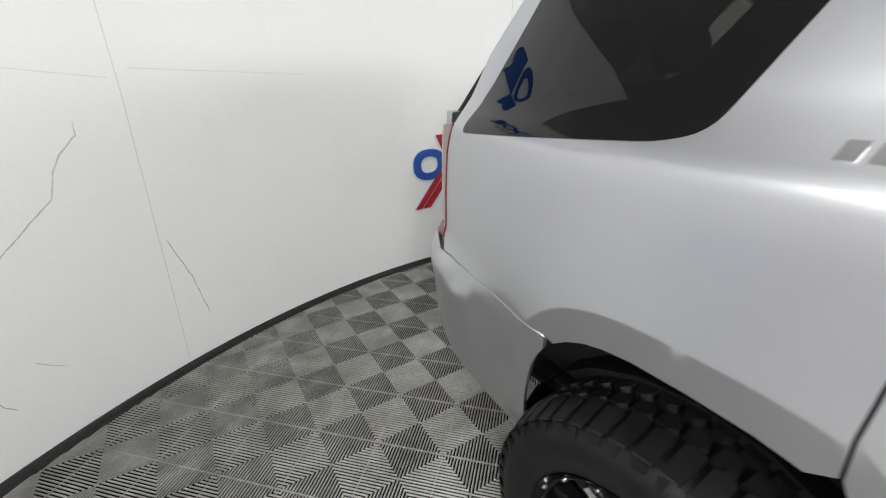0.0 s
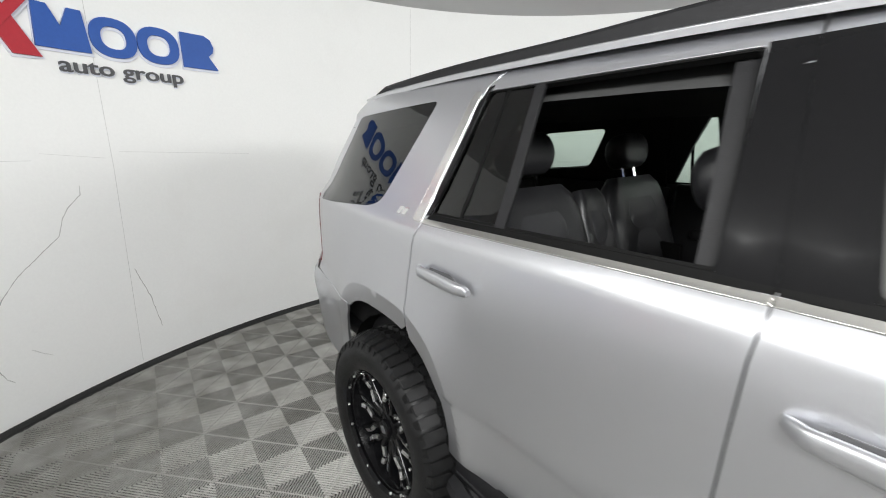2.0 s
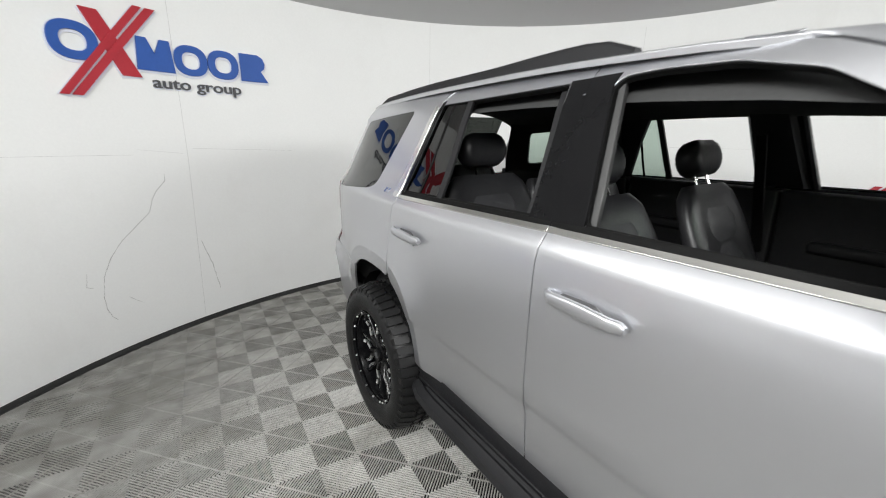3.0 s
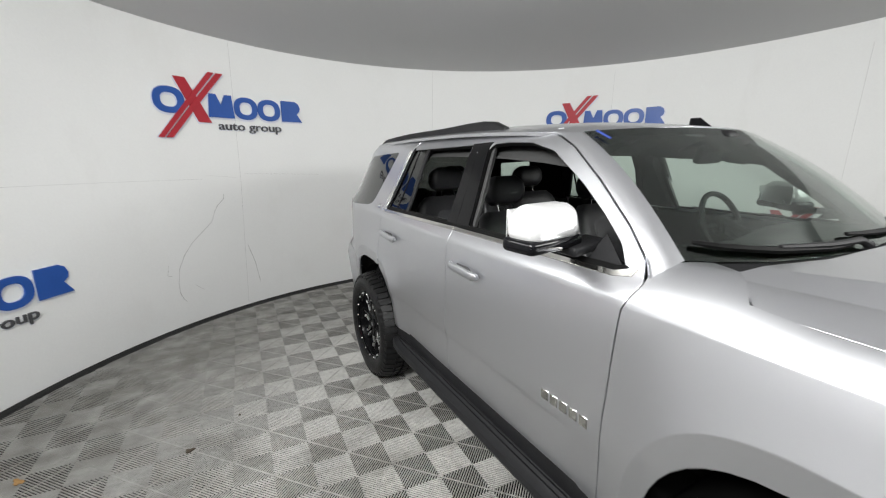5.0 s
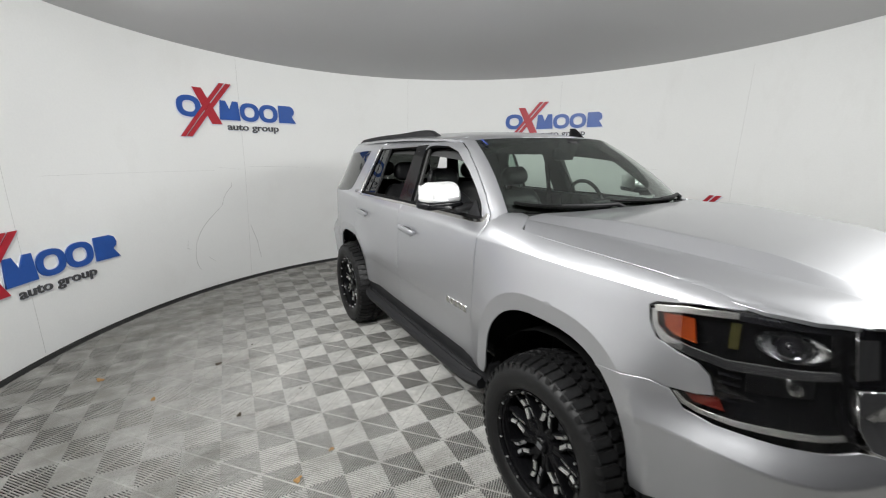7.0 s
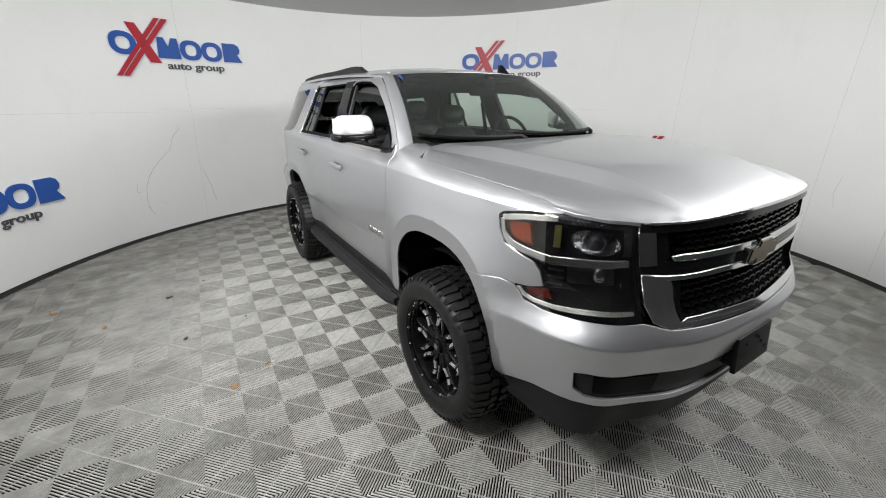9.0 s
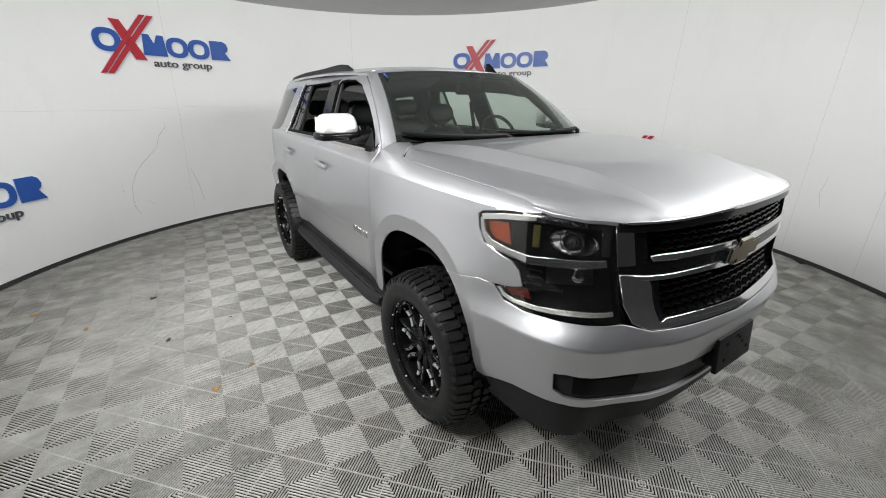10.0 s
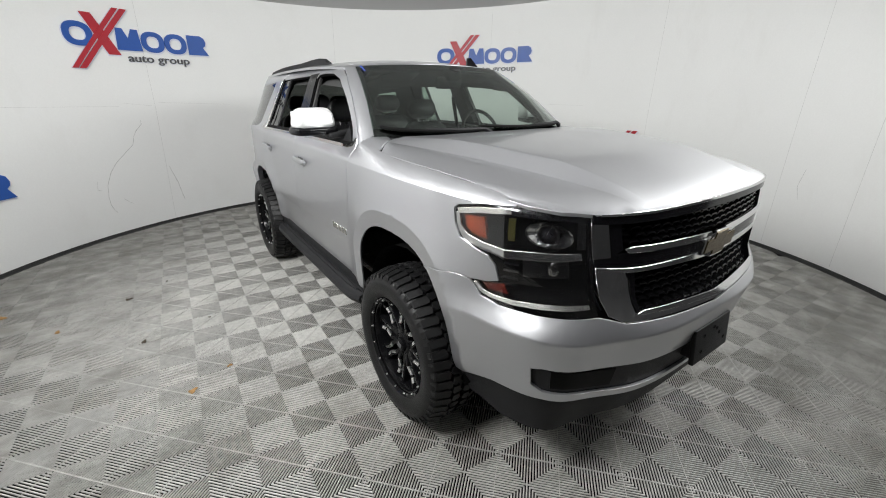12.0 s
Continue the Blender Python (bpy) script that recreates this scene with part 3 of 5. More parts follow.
def arch_creases(arch):
    """Points along the edge of the flared band round an arch."""
    cy, cz, a, b, e = arch
    return [p for k in (1.105, 1.135, 1.148, 1.18) for p in arch_pts((cy, cz, a * k, b * k, e), cy - 1, cy + 1, 64) if p[1] > .62]


def plan_at(u):
    return (float(np.interp(u, DU, DP[:, 0])), float(np.interp(u, DU, DP[:, 1])), float(np.interp(u, DU, DT[:, 0])), float(np.interp(u, DU, DT[:, 1])))


def body(u, v, sg=-1, lift=0.0):
    """The skin of the body: u along its outline from the front's middle, v up."""
    w, y, tw, ty = plan_at(u)
    f = 1 - sstep(-2.42, -1.86, y)
    f += (1 - sstep(-2.15, -1.76, y) - f) * (1 - sstep(.78, 1.08, v)) * (y < -1.5)
    side = SIDE_D(v)
    if v < .95:
        keen = sstep(-.80, -.50, y) * (1 - sstep(.98, 1.14, y))
        side = side * keen + SIDE_SOFT(v) * (1 - keen)
    d, z = side * (1 - f) + FRONT_D(v) * f, v
    if y < -.5 and v > 1.38:
        k = 1 - sstep(-.95, -.86, y)
        t = min(1.0, (v - 1.38) / .24)
        # a crease along the fender's shoulder, then a rounded top
        a0 = math.pi / 2 * .25
        th = a0 + (math.pi / 2 - a0) * t
        c = math.cos(a0) - math.cos(th) + max(0, v - 1.62) * 5.9
        z2 = 1.38 + (HOOD_BASE(y) - .015 + .027 * sstep(-1.34, -1.04, y) - 1.38) * (math.sin(th) - math.sin(a0)) / (1 - math.sin(a0))
        d2 = (SIDE_D(1.38) + .17 * c) * (1 - f) + (FRONT_D(1.38) + .2 * c) * f
        if y > -2.3:
            d, z = d + (d2 - d) * k, z + (z2 - z) * k
    for arch in (ARCH_F, ARCH_R):
        r = arch_r(arch, y, v)
        d -= ((.038 if arch is ARCH_F else .026) * min(1, max(0, (1.55 - r) / .41)) ** 1.7 - .06 * max(0, 1.14 - r)) * sstep(.42, .62, v)
    d -= .042 * sstep(1.92, 2.35, y) * (1 - sstep(.88, 1.0, v))
    # ledge round the rear bumper's corner
    d -= .022 * sstep(2.0, 2.3, y) * (1 - sstep(-.03, .03, v - .80 - .42 * (y - 2.05))) * (y > 1.9)
    d += .040 * math.exp(-((w - .65) / .2) ** 2) * (1 - sstep(.84, 1.03, v)) * (y < -2)
    d -= lift
    nw, ny = ty, -tw      # outward in plan
    return (sg * (w - nw * d), y - ny * d, z)


EDGE_P = [(0, -2.502), (.25, -2.498), (.45, -2.484), (.59, -2.457), (.705, -2.407), (.79, -2.325), (.84, -2.22), (.856, -2.12), (.89, -1.9)]


def HOOD_EDGE(w):
    """The hood's front edge."""
    return sum(float(np.interp(w + o, [p[0] for p in EDGE_P], [p[1] for p in EDGE_P])) for o in (-.04, -.02, 0, .02, .04)) / 5


def hood_wide(y):
    """Half width of the hood's raised centre, at the foot of its slanted side; it narrows towards the nose."""
    return .80 - .27 * min(1, max(0, (-1.10 - y) / 1.30))


def hood_z(w, y):
    b = HOOD_BASE(y)
    wc = hood_wide(y)
    we = .892 - .05 * sstep(0, 1, (-1.9 - y) / .4)
    yf = HOOD_EDGE(w)
    b -= (.022 + .005 * sstep(.5, .72, w)) * (1 - min(1, max(0, (y - yf) / .17))) ** 2
    nose = sstep(-2.50, -2.05, y)
    if w > wc:
        ze = 1.38 + (b - 1.395) * .70
        t = min(1.3, (w - wc) / (we - wc))
        return b - .004 * nose - (b - .004 * nose - ze) * (t ** 1.9)
    s = w / wc
    return b - .004 * nose + .010 * (1 - s * s) * nose + 0.052 * (1 - .56 * sstep(-1.55, -1.10, y)) * (1 - min(1, max(0, (s - .87) / .13))) * nose


ROOF_C = smooth_table([(-.56, 1.953), (-.3, 1.983), (0, 2.003), (.5, 2.013), (1.2, 2.003), (1.8, 1.978), (2.3, 1.94)])


def roof_z(w, y):
    return ROOF_C(y) - .055 * (w / .66) ** 2.4


car = thing("suv", "silver four-door full-size SUV with black wheels, side windows down", "car", at=(.03, 0, 0))
OUT = {-1: (-1, 0, 0), 1: (1, 0, 0)}


def skin(name, pts, mat, sg, thick=.012, step=.05, label="", lift=0.0, bevel=.0025, parent=None, out=None, rows=(), extra=()):
    """A panel on the body; pts hold (y, z) for the side, or (None, w, z) for the front and (w, None, z) for the rear."""
    def flat(loop):
        return [(uy(p[0]), p[1]) if len(p) == 2 else (uw(p[1]), p[2]) if p[0] is None else (ur(p[0]), p[2]) for p in loop]
    poly = [flat(loop) for loop in pts] if isinstance(pts[0], list) else flat(pts)
    return sheet(name, poly, lambda u, v: body(u, v, sg, lift), mat, parent or car, thick, step, label, out=out or OUT[sg], bevel=bevel, rows=rows, extra=[(uy(y), z) for y, z in extra])


# outlines that the panels share, as (y, z)
RA = arch_pts(ARCH_R, 1.0, 2.0)
FA = arch_pts(ARCH_F, -1.0, -2.0)
FDOOR_REAR = [(.245, .60), (.236, 1.0), (.232, 1.2), (.228, 1.35), (.220, 1.44), (.224, 1.50), (.256, 1.75), (.282, 1.935)]
RDOOR_REAR = [(1.242, 1.03), (1.246, 1.1), (1.243, 1.223), (1.23, 1.34), (1.222, 1.378), (1.20, 1.423), (1.205, 1.447), (1.19, 1.55), (1.125, 1.83), (1.105, 1.88), (1.06, 1.935)]
FDOOR_FRONT = [(-.825, .60), (-.845, 1.17), (-.857, 1.37), (-.892, 1.455), (-.868, 1.515), (-.775, 1.603), (-.585, 1.745), (-.41, 1.86), (-.30, 1.905), (-.15, 1.935), (0, 1.942)]
FWIN = rounded([(.110, 1.470), (.188, 1.86), (.158, 1.888), (.05, 1.895), (-.13, 1.890), (-.30, 1.852), (-.51, 1.735), (-.665, 1.632), (-.77, 1.55), (-.815, 1.482), (-.80, 1.472)], .02, 3)
RWIN = rounded([(.313, 1.470), (.352, 1.886), (1.100, 1.862), (1.184, 1.453)], .012, 3)
QWIN = rounded([(1.362, 1.848), (1.545, 1.452), (1.62, 1.430), (2.295, 1.376), (2.105, 1.812)], .035, 4)


CREASES = (.822, .835, .852, .866, 1.362, 1.375, 1.39, 1.405, 1.425)


def build_doors(sg):
    gap = .0034
    right = sg < 0
    outer = [(y - gap, z) for y, z in FDOOR_REAR] + [(y + gap, z) for y, z in FDOOR_FRONT[::-1]]
    fd = skin("front_door", with_hole(outer, FWIN), SILVER, sg, label="silver front door with chrome handle, window lowered", step=.05, rows=CREASES)
    low = [p for p in RA if p[0] < 1.24 and .62 < p[1] < 1.03]
    outer = [(1.03, .60)] + [(y - .003, z) for y, z in low] + [(y - gap, z) for y, z in RDOOR_REAR] + [(y + gap, z) for y, z in FDOOR_REAR[::-1]]
    rd = skin("rear_door", with_hole(outer, RWIN), SILVER, sg, label="silver rear door with window lowered", step=.05, rows=CREASES, extra=arch_creases(ARCH_R))
    # black centre pillar cover, over the door frames
    skin("pillar_cover", [(.315, 1.463), (.350, 1.890), (.2765, 1.892), (.2225, 1.463)], PILLAR_BLACK, sg, .004, .08, lift=.003, parent=rd, bevel=0)
    skin("pillar_cover", [(.2213, 1.463), (.2755, 1.893), (.172, 1.897), (.182, 1.86), (.104, 1.466)], PILLAR_BLACK, sg, .022, .08, lift=.003, parent=fd, bevel=0)
    # window surrounds
    skin("belt_trim", [(1.196, 1.426), (1.197, 1.440), (.2225, 1.457), (.2225, 1.444)], BELT_CHROME, sg, .012, .06, "bright belt trim", .006, .004, rd)
    skin("belt_seal", [(1.186, 1.441), (1.180, 1.456), (.2235, 1.474), (.2235, 1.459)], SEAL, sg, .014, .06, "black belt seal", .004, .003, rd)
    skin("belt_trim", [(.2170, 1.444), (.2175, 1.457), (-.78, 1.468), (-.832, 1.484), (-.850, 1.512), (-.868, 1.506), (-.846, 1.466), (-.78, 1.454)], BELT_CHROME, sg, .012, .05, "bright belt trim", .006, .004, fd)
    skin("belt_seal", [(.2165, 1.459), (.2165, 1.475), (-.78, 1.484), (-.81, 1.490), (-.828, 1.486), (-.78, 1.469)], SEAL, sg, .014, .06, "black belt seal", .004, .003, fd)
    # fixed dark glass at the rear of the rear door, and its divider
    skin("fixed_glass", [(1.186, 1.449), (1.101, 1.864), (.905, 1.870), (.876, 1.455)], DARK_GLASS if right else GREEN_GLASS, sg, .004, .08, "dark fixed glass", -.010, 0, rd)
    skin("window_divider", [(.882, 1.458), (.908, 1.872), (.874, 1.872), (.845, 1.458)], BLACK_PLASTIC, sg, .012, .1, lift=-.004, parent=rd, bevel=.002)
    skin("window_divider", [(1.046, 1.453), (1.022, 1.866), (1.008, 1.866), (1.032, 1.453)], SEAL, sg, .006, .1, lift=-.008, parent=rd, bevel=0)
    skin("pillar_cover", [(1.200, 1.449), (1.187, 1.55), (1.122, 1.83), (1.102, 1.872), (1.080, 1.876), (1.096, 1.85), (1.178, 1.456)], PILLAR_BLACK, sg, .004, .05, lift=.003, parent=rd, bevel=0)
    for win, door, n0 in ((FWIN, fd, "window_seal"), (RWIN, rd, "window_seal")):
        c = (sum(p[0] for p in win) / len(win), sum(p[1] for p in win) / len(win))
        inner = [(c[0] + (y - c[0]) * .985, c[1] + (z - c[1]) * .962) for y, z in win]
        if right:
            skin(n0, with_hole(win, inner), SEAL, sg, .02, .12, lift=-.006, parent=door, bevel=0)
    # grey front edge of the window run seen on the open window
    skin("window_channel", [(.104, 1.468), (.176, 1.86), (.160, 1.865), (.084, 1.468)], FRAME_GREY, sg, .02, .1, lift=-.020, parent=fd, bevel=.004)
    # inner door cards
    for nm, y0, y1, door in (("door_card", .226, -.84, fd), ("door_card", 1.10, .230, rd)):
        x = sg * .86
        bm = box_bm((.07, y0 - y1, .70), (x, (y0 + y1) / 2, 1.10), bevel=.02)
        box_bm((.06, (y0 - y1) * .7, .06), (x - sg * .05, (y0 + y1) / 2, 1.18), bevel=.02, bm=bm)
        part(nm, bm, INTERIOR, door, "black inner door panel with armrest")
    # handles
    for y, door in ((.030, fd), (1.036, rd)):
        rings = []
        for k in range(25):
            t = k / 24
            p = Vector(body(uy(y + .136 - .272 * t), 1.278 - .010 * t, sg))
            rise = min(1.0, math.sin(math.pi * t) * 2.6) if t < .5 else max(.62, min(1.0, math.sin(math.pi * t) * 2.2))
            c = p + Vector((sg * (.003 + .027 * rise ** .8), 0, 0))
            high = (.0130 + .0085 * math.sin(math.pi * (t * .8 + .1))) * (.55 + .45 * min(1, t / .06, (1 - t) / .035))
            deep = .011
            ring = []
            for j in range(16):
                a = j * math.tau / 16
                ca, sa = math.cos(a), math.sin(a)
                ring.append(c + Vector((sg * deep * math.copysign(abs(ca) ** .7, ca), 0, high * math.copysign(abs(sa) ** .7, sa))))
            rings.append(ring)
        part("handle", loft_bm(rings), SILVER, door, "silver pull handle", 50)
        skin("handle_pad", rounded([(y + .055, 1.258), (y - .062, 1.252), (y - .052, 1.228), (y + .040, 1.233)], .012, 3), SILVER, sg, .012, .03, lift=.007, parent=door, bevel=.004)
        # flat patch whose grey stands for shade in the hand recess
        skin("handle_shadow_gap", rounded([(y + .080, 1.290), (y - .030, 1.292), (y - .060, 1.272), (y + .085, 1.278)], .012, 3), HANDLE_SHADE, sg, .003, .03, "flat grey patch painted as the hand recess's shade", lift=.002, parent=door, bevel=.001)
    return fd, rd


for sg in (-1, 1):
    build_doors(sg)

    # quarter panel with its window opening
    outer = [(y + .0042, z) for y, z in RDOOR_REAR] + [(1.3, 1.935), (1.8, 1.918), (2.06, 1.87), (2.20, 1.79), (2.33, 1.60), (2.365, 1.40), (2.405, 1.30), (2.43, 1.15), (2.437, .975), (2.38, .945), (2.20, .945), (1.98, .94), (1.79, .945)]
    low = [p for p in RA if 1.25 < p[0] < 1.785 and p[1] > .93]
    qp = skin("quarter_panel", with_hole(outer + low[::-1], QWIN), SILVER, sg, label="silver rear quarter panel with flared arch", step=.042, rows=CREASES[4:], extra=arch_creases(ARCH_R))
    skin("quarter_glass", QWIN, DARK_GLASS if sg < 0 else GREEN_GLASS, sg, .004, .06, "dark rear quarter glass", -.002, 0, qp)
    hole = rounded([(1.50, 1.775), (1.66, 1.53), (2.08, 1.49), (1.98, 1.745)], .04, 3)
    skin("side_lining", with_hole([(1.17, 1.40), (2.38, 1.33), (2.15, 1.86), (1.10, 1.90)], hole), INTERIOR, sg, .02, .08, "dark lining round the quarter window", -.05, .004, qp)
    skin("pillar_trim", rounded([(1.208, 1.428), (1.262, 1.430), (1.262, 1.46), (1.16, 1.86), (1.122, 1.86), (1.198, 1.55), (1.211, 1.452)], .02, 3), SATIN_CHROME, sg, .012, .05, "bright rear pillar trim", .006, .003, qp)
    skin("tail_lamp", [(2.37, 1.40), (2.41, 1.30), (2.435, 1.15), (2.442, .975), (2.56, .975), (2.565, 1.30), (2.50, 1.38)], TAIL_RED, sg, .03, .05, "red wrap-round tail lamp", .004, .004)
    # rear bumper
    poly = [(1.79, .942), (1.98, .937), (2.20, .942), (2.40, .942), (2.48, .97), (2.56, .97)] + [(.5, None, .95), (0.0, None, .95), (0.0, None, .56), (.5, None, .56), (.73, None, .57), (2.3, .53), (2.10, .46), (1.95, .42)] + [p for p in RA[::-1] if p[0] > 1.79 and p[1] > .455]
    skin("rear_bumper", poly, SILVER, sg, .014, .05, "silver rear bumper", .003)

    # front fender
    fr = [(y - .0042, z) for y, z in FDOOR_FRONT[:4]]
    arch = [p for p in FA if p[1] > .585 and p[0] > -1.745]
    outer = [(-.965, .585), (-.828, .585)] + fr + [(-.90, 1.50), (-.965, 1.62), (-1.00, 1.665), (-1.085, 1.64), (-1.125, 1.58), (-1.165, 1.50), (-1.6, 1.50), (-2.0, 1.498), (-2.10, 1.47), (-2.19, 1.425), (-2.185, 1.397), (-2.13, 1.387), (-2.03, 1.372), (-1.935, 1.354), (-1.912, 1.336),
                                         (-1.922, 1.28), (-1.952, 1.222), (-2.02, 1.194), (-2.09, 1.174), (-2.125, 1.145), (-2.146, 1.082), (-2.09, 1.066), (-2.02, 1.060), (-1.95, 1.066), (-1.748, 1.033)] + arch[::-1]
    skin("front_fender", outer, SILVER, sg, label="silver front fender with flared wheel arch", step=.036, rows=(1.366, 1.377, 1.383, 1.394), extra=arch_creases(ARCH_F))
    # headlight: dark housing, lenses and lamps
    hp = [(-1.914, 1.332), (-1.937, 1.350), (-2.03, 1.368), (-2.13, 1.383), (None, .90, 1.392), (None, .84, 1.392), (None, .77, 1.386), (None, .742, 1.22), (None, .70, .998), (None, .80, .993), (None, .885, .988), (-2.16, .984), (-2.07, .998), (-2.022, 1.052),
          (-2.09, 1.062), (-2.150, 1.078), (-2.130, 1.145), (-2.094, 1.178), (-2.02, 1.198), (-1.956, 1.226), (-1.926, 1.28)]
    hl = skin("headlight", hp, LAMP_BLACK, sg, .02, .04, "black headlight unit with chrome strips and amber marker", -.058, 0)
    skin("lamp_strip", [(-1.928, 1.336), (-2.03, 1.357), (-2.17, 1.371), (-2.17, 1.353), (-2.03, 1.336), (-1.935, 1.316)], SATIN_CHROME, sg, .012, .03, "", -.008, .003, hl)
    skin("lamp_brow", [(-2.172, 1.373), (None, .84, 1.380), (None, .772, 1.378), (None, .768, 1.350), (None, .84, 1.352), (-2.172, 1.349)], GLOSS_BLACK, sg, .03, .03, "gloss black brow over the lamps", -.010, .004, hl)
    skin("lamp_strip", [(-1.938, 1.322), (-1.948, 1.270), (-1.985, 1.238), (-2.056, 1.221), (-2.164, 1.210), (-2.249, 1.219), (None, .85, 1.230), (None, .79, 1.238), (None, .785, 1.216), (None, .85, 1.204), (-2.25, 1.190), (-2.17, 1.180), (-2.056, 1.194), (-1.975, 1.212), (-1.934, 1.255), (-1.922, 1.320)], CHROME, sg, .024, .025, "chrome strip", -.008, .005, hl)
    skin("lamp_strip", [(-2.040, 1.046), (-2.070, 1.022), (-2.112, 1.012), (-2.211, 1.012), (None, .886, 1.022), (None, .733, 1.036), (None, .730, 1.022), (None, .886, 1.006), (-2.211, .996), (-2.105, .998), (-2.056, 1.012), (-2.028, 1.046)], SATIN_CHROME, sg, .016, .03, "", -.010, .003, hl)
    skin("side_marker", [(-1.958, 1.312), (-2.048, 1.318), (-2.068, 1.236), (-1.998, 1.246), (-1.968, 1.268)], AMBER, sg, .02, .04, "amber side marker", -.020, .004, hl)
    skin("side_marker", [(-2.058, 1.054), (-2.156, 1.066), (-2.182, 1.028), (-2.088, 1.028)], RED_REFLECT, sg, .012, .04, "red-brown lower marker", -.018, .003, hl)
    skin("lamp_filter", [(-2.150, 1.330), (-2.178, 1.332), (-2.182, 1.246), (-2.154, 1.244)], OLIVE, sg, .012, .04, "olive amber filter", -.030, .003, hl)
    skin("lamp_reflector", [(-2.215, 1.174), (None, .829, 1.194), (None, .821, 1.126), (-2.222, 1.102)], DARK_CHROME, sg, .010, .04, "grey lower lamp reflector", -.046, .004, hl)
    skin("lamp_fin", [(None, .812, 1.345), (None, .776, 1.345), (None, .766, 1.245), (None, .800, 1.245)], DARK_CHROME, sg, .008, .03, "dark inner fin", -.034, .002, hl)
    for k in range(4):
        skin("lamp_fin", [(-2.14, 1.150 - .030 * k), (-2.205, 1.152 - .030 * k), (-2.205, 1.146 - .030 * k), (-2.14, 1.144 - .030 * k)], GLOSS_BLACK, sg, .012, .03, "", -.036, .002, hl)
    for w_, z_, wide, high in ((.888, 1.288, .092, .050), (.868, 1.156, .020, .020)):
        c = Vector(body(uw(w_), z_, sg, -.030))
        q = Vector(body(uw(w_), z_, sg, .03)) - c
        q.z = 0
        place = Matrix.Translation(c) @ q.to_track_quat("X", "Z").to_matrix().to_4x4()
        # faceted reflector bowl, a bright ring and the domed lens in its middle
        bm = revolve_bm([(1.0, .004), (.97, .008), (.90, .000), (.74, -.010), (.60, -.018), (.42, -.024)], 18)
        for v in bm.verts:
            v.co.y *= wide
            v.co.z *= high
        bmesh.ops.transform(bm, matrix=place, verts=bm.verts[:])
        bowl = part("lamp_bowl", bm, CHROME if wide > .05 else SATIN_CHROME, hl, "bright faceted reflector bowl", 12)
        if wide > .05:
            bm = revolve_bm([(.030, -.02), (.038, -.012), (.040, .004), (.036, .010), (.031, .006), (.030, -.01)], 32)
            bmesh.ops.transform(bm, matrix=place, verts=bm.verts[:])
            part("lamp_ring", bm, DARK_CHROME, bowl)
            bm = revolve_bm([(.0005, .022), (.012, .020), (.022, .013), (.029, .002), (.030, -.01)], 32)
            bmesh.ops.transform(bm, matrix=place, verts=bm.verts[:])
            part("lamp_lens", bm, GLOSS_BLACK, bowl, "domed dark projector lens")
    cover = skin("lamp_cover", hp, CLEAR_LENS, sg, .003, .04, "clear outer lens", -.003, 0, hl)
    cover.visible_shadow = False

    # front bumper, with the low intake
    arch = [p for p in FA if p[0] < -1.742 and p[1] > .53]
    poly = [(-1.745, 1.029), (-1.95, 1.062), (-2.016, 1.054), (-2.068, .996), (-2.16, .982), (None, .885, .986), (None, .80, .991), (None, .70, .996), (None, .655, .985), (None, .58, .962), (None, 0.0, .93), (None, 0.0, .745), (None, .62, .762), (None, .86, .772), (None, .885, .76),
            (None, .885, .67), (None, .86, .64), (None, .62, .618), (None, 0.0, .59), (None, 0.0, .565), (None, .60, .585), (None, .86, .60), (-2.12, .585), (-1.92, .55)] + arch[::-1]
    fb = skin("front_bumper", poly, SILVER, sg, .014, .028, "silver front bumper with low black intake", rows=(.884, .891, .897, .902, .907, .913, .92))
    skin("intake", [(None, 0.0, .755), (None, .62, .772), (None, .86, .782), (None, .895, .765), (None, .895, .66), (None, .86, .63), (None, .62, .608), (None, 0.0, .58)], BLACK_PLASTIC, sg, .01, .06, "black plastic intake insert", -.016, 0, fb)
    skin("intake_opening", [(None, .56, .735), (None, .84, .75), (None, .84, .66), (None, .56, .64)], LAMP_BLACK, sg, .01, .06, "", -.012, .002, fb)
    skin("air_dam", [(-1.92, .545), (-2.12, .58), (None, .86, .595), (None, .60, .58), (None, 0.0, .56), (None, 0.0, .47), (None, .55, .45), (None, .80, .385), (-2.12, .36), (-1.95, .40)], BLACK_PLASTIC, sg, .012, .06, "black plastic air dam", -.012, .004)


def front_panel(name, pts, mat, lift, thick=.01, label="", parent=None, step=.06, bevel=.002):
    """A panel over the whole width of the nose; pts give the half outline from the middle top round to the middle foot as (w, z)."""
    obs = []
    poly = [(uw(w), z) for w, z in pts]
    full = poly + [(-u, z) for u, z in poly[::-1]]
    seen = []
    for p in full:
        if not seen or (abs(seen[-1][0] - p[0]) + abs(seen[-1][1] - p[1])) > 1e-6:
            seen.append(p)
    if abs(seen[0][0] - seen[-1][0]) + abs(seen[0][1] - seen[-1][1]) < 1e-6:
        seen.pop()
    return sheet(name, seen, lambda u, v: body(abs(u), v, 1 if u > 0 else -1, lift), mat, parent or car, thick, step, label, out=(0, -1, 0), bevel=bevel)


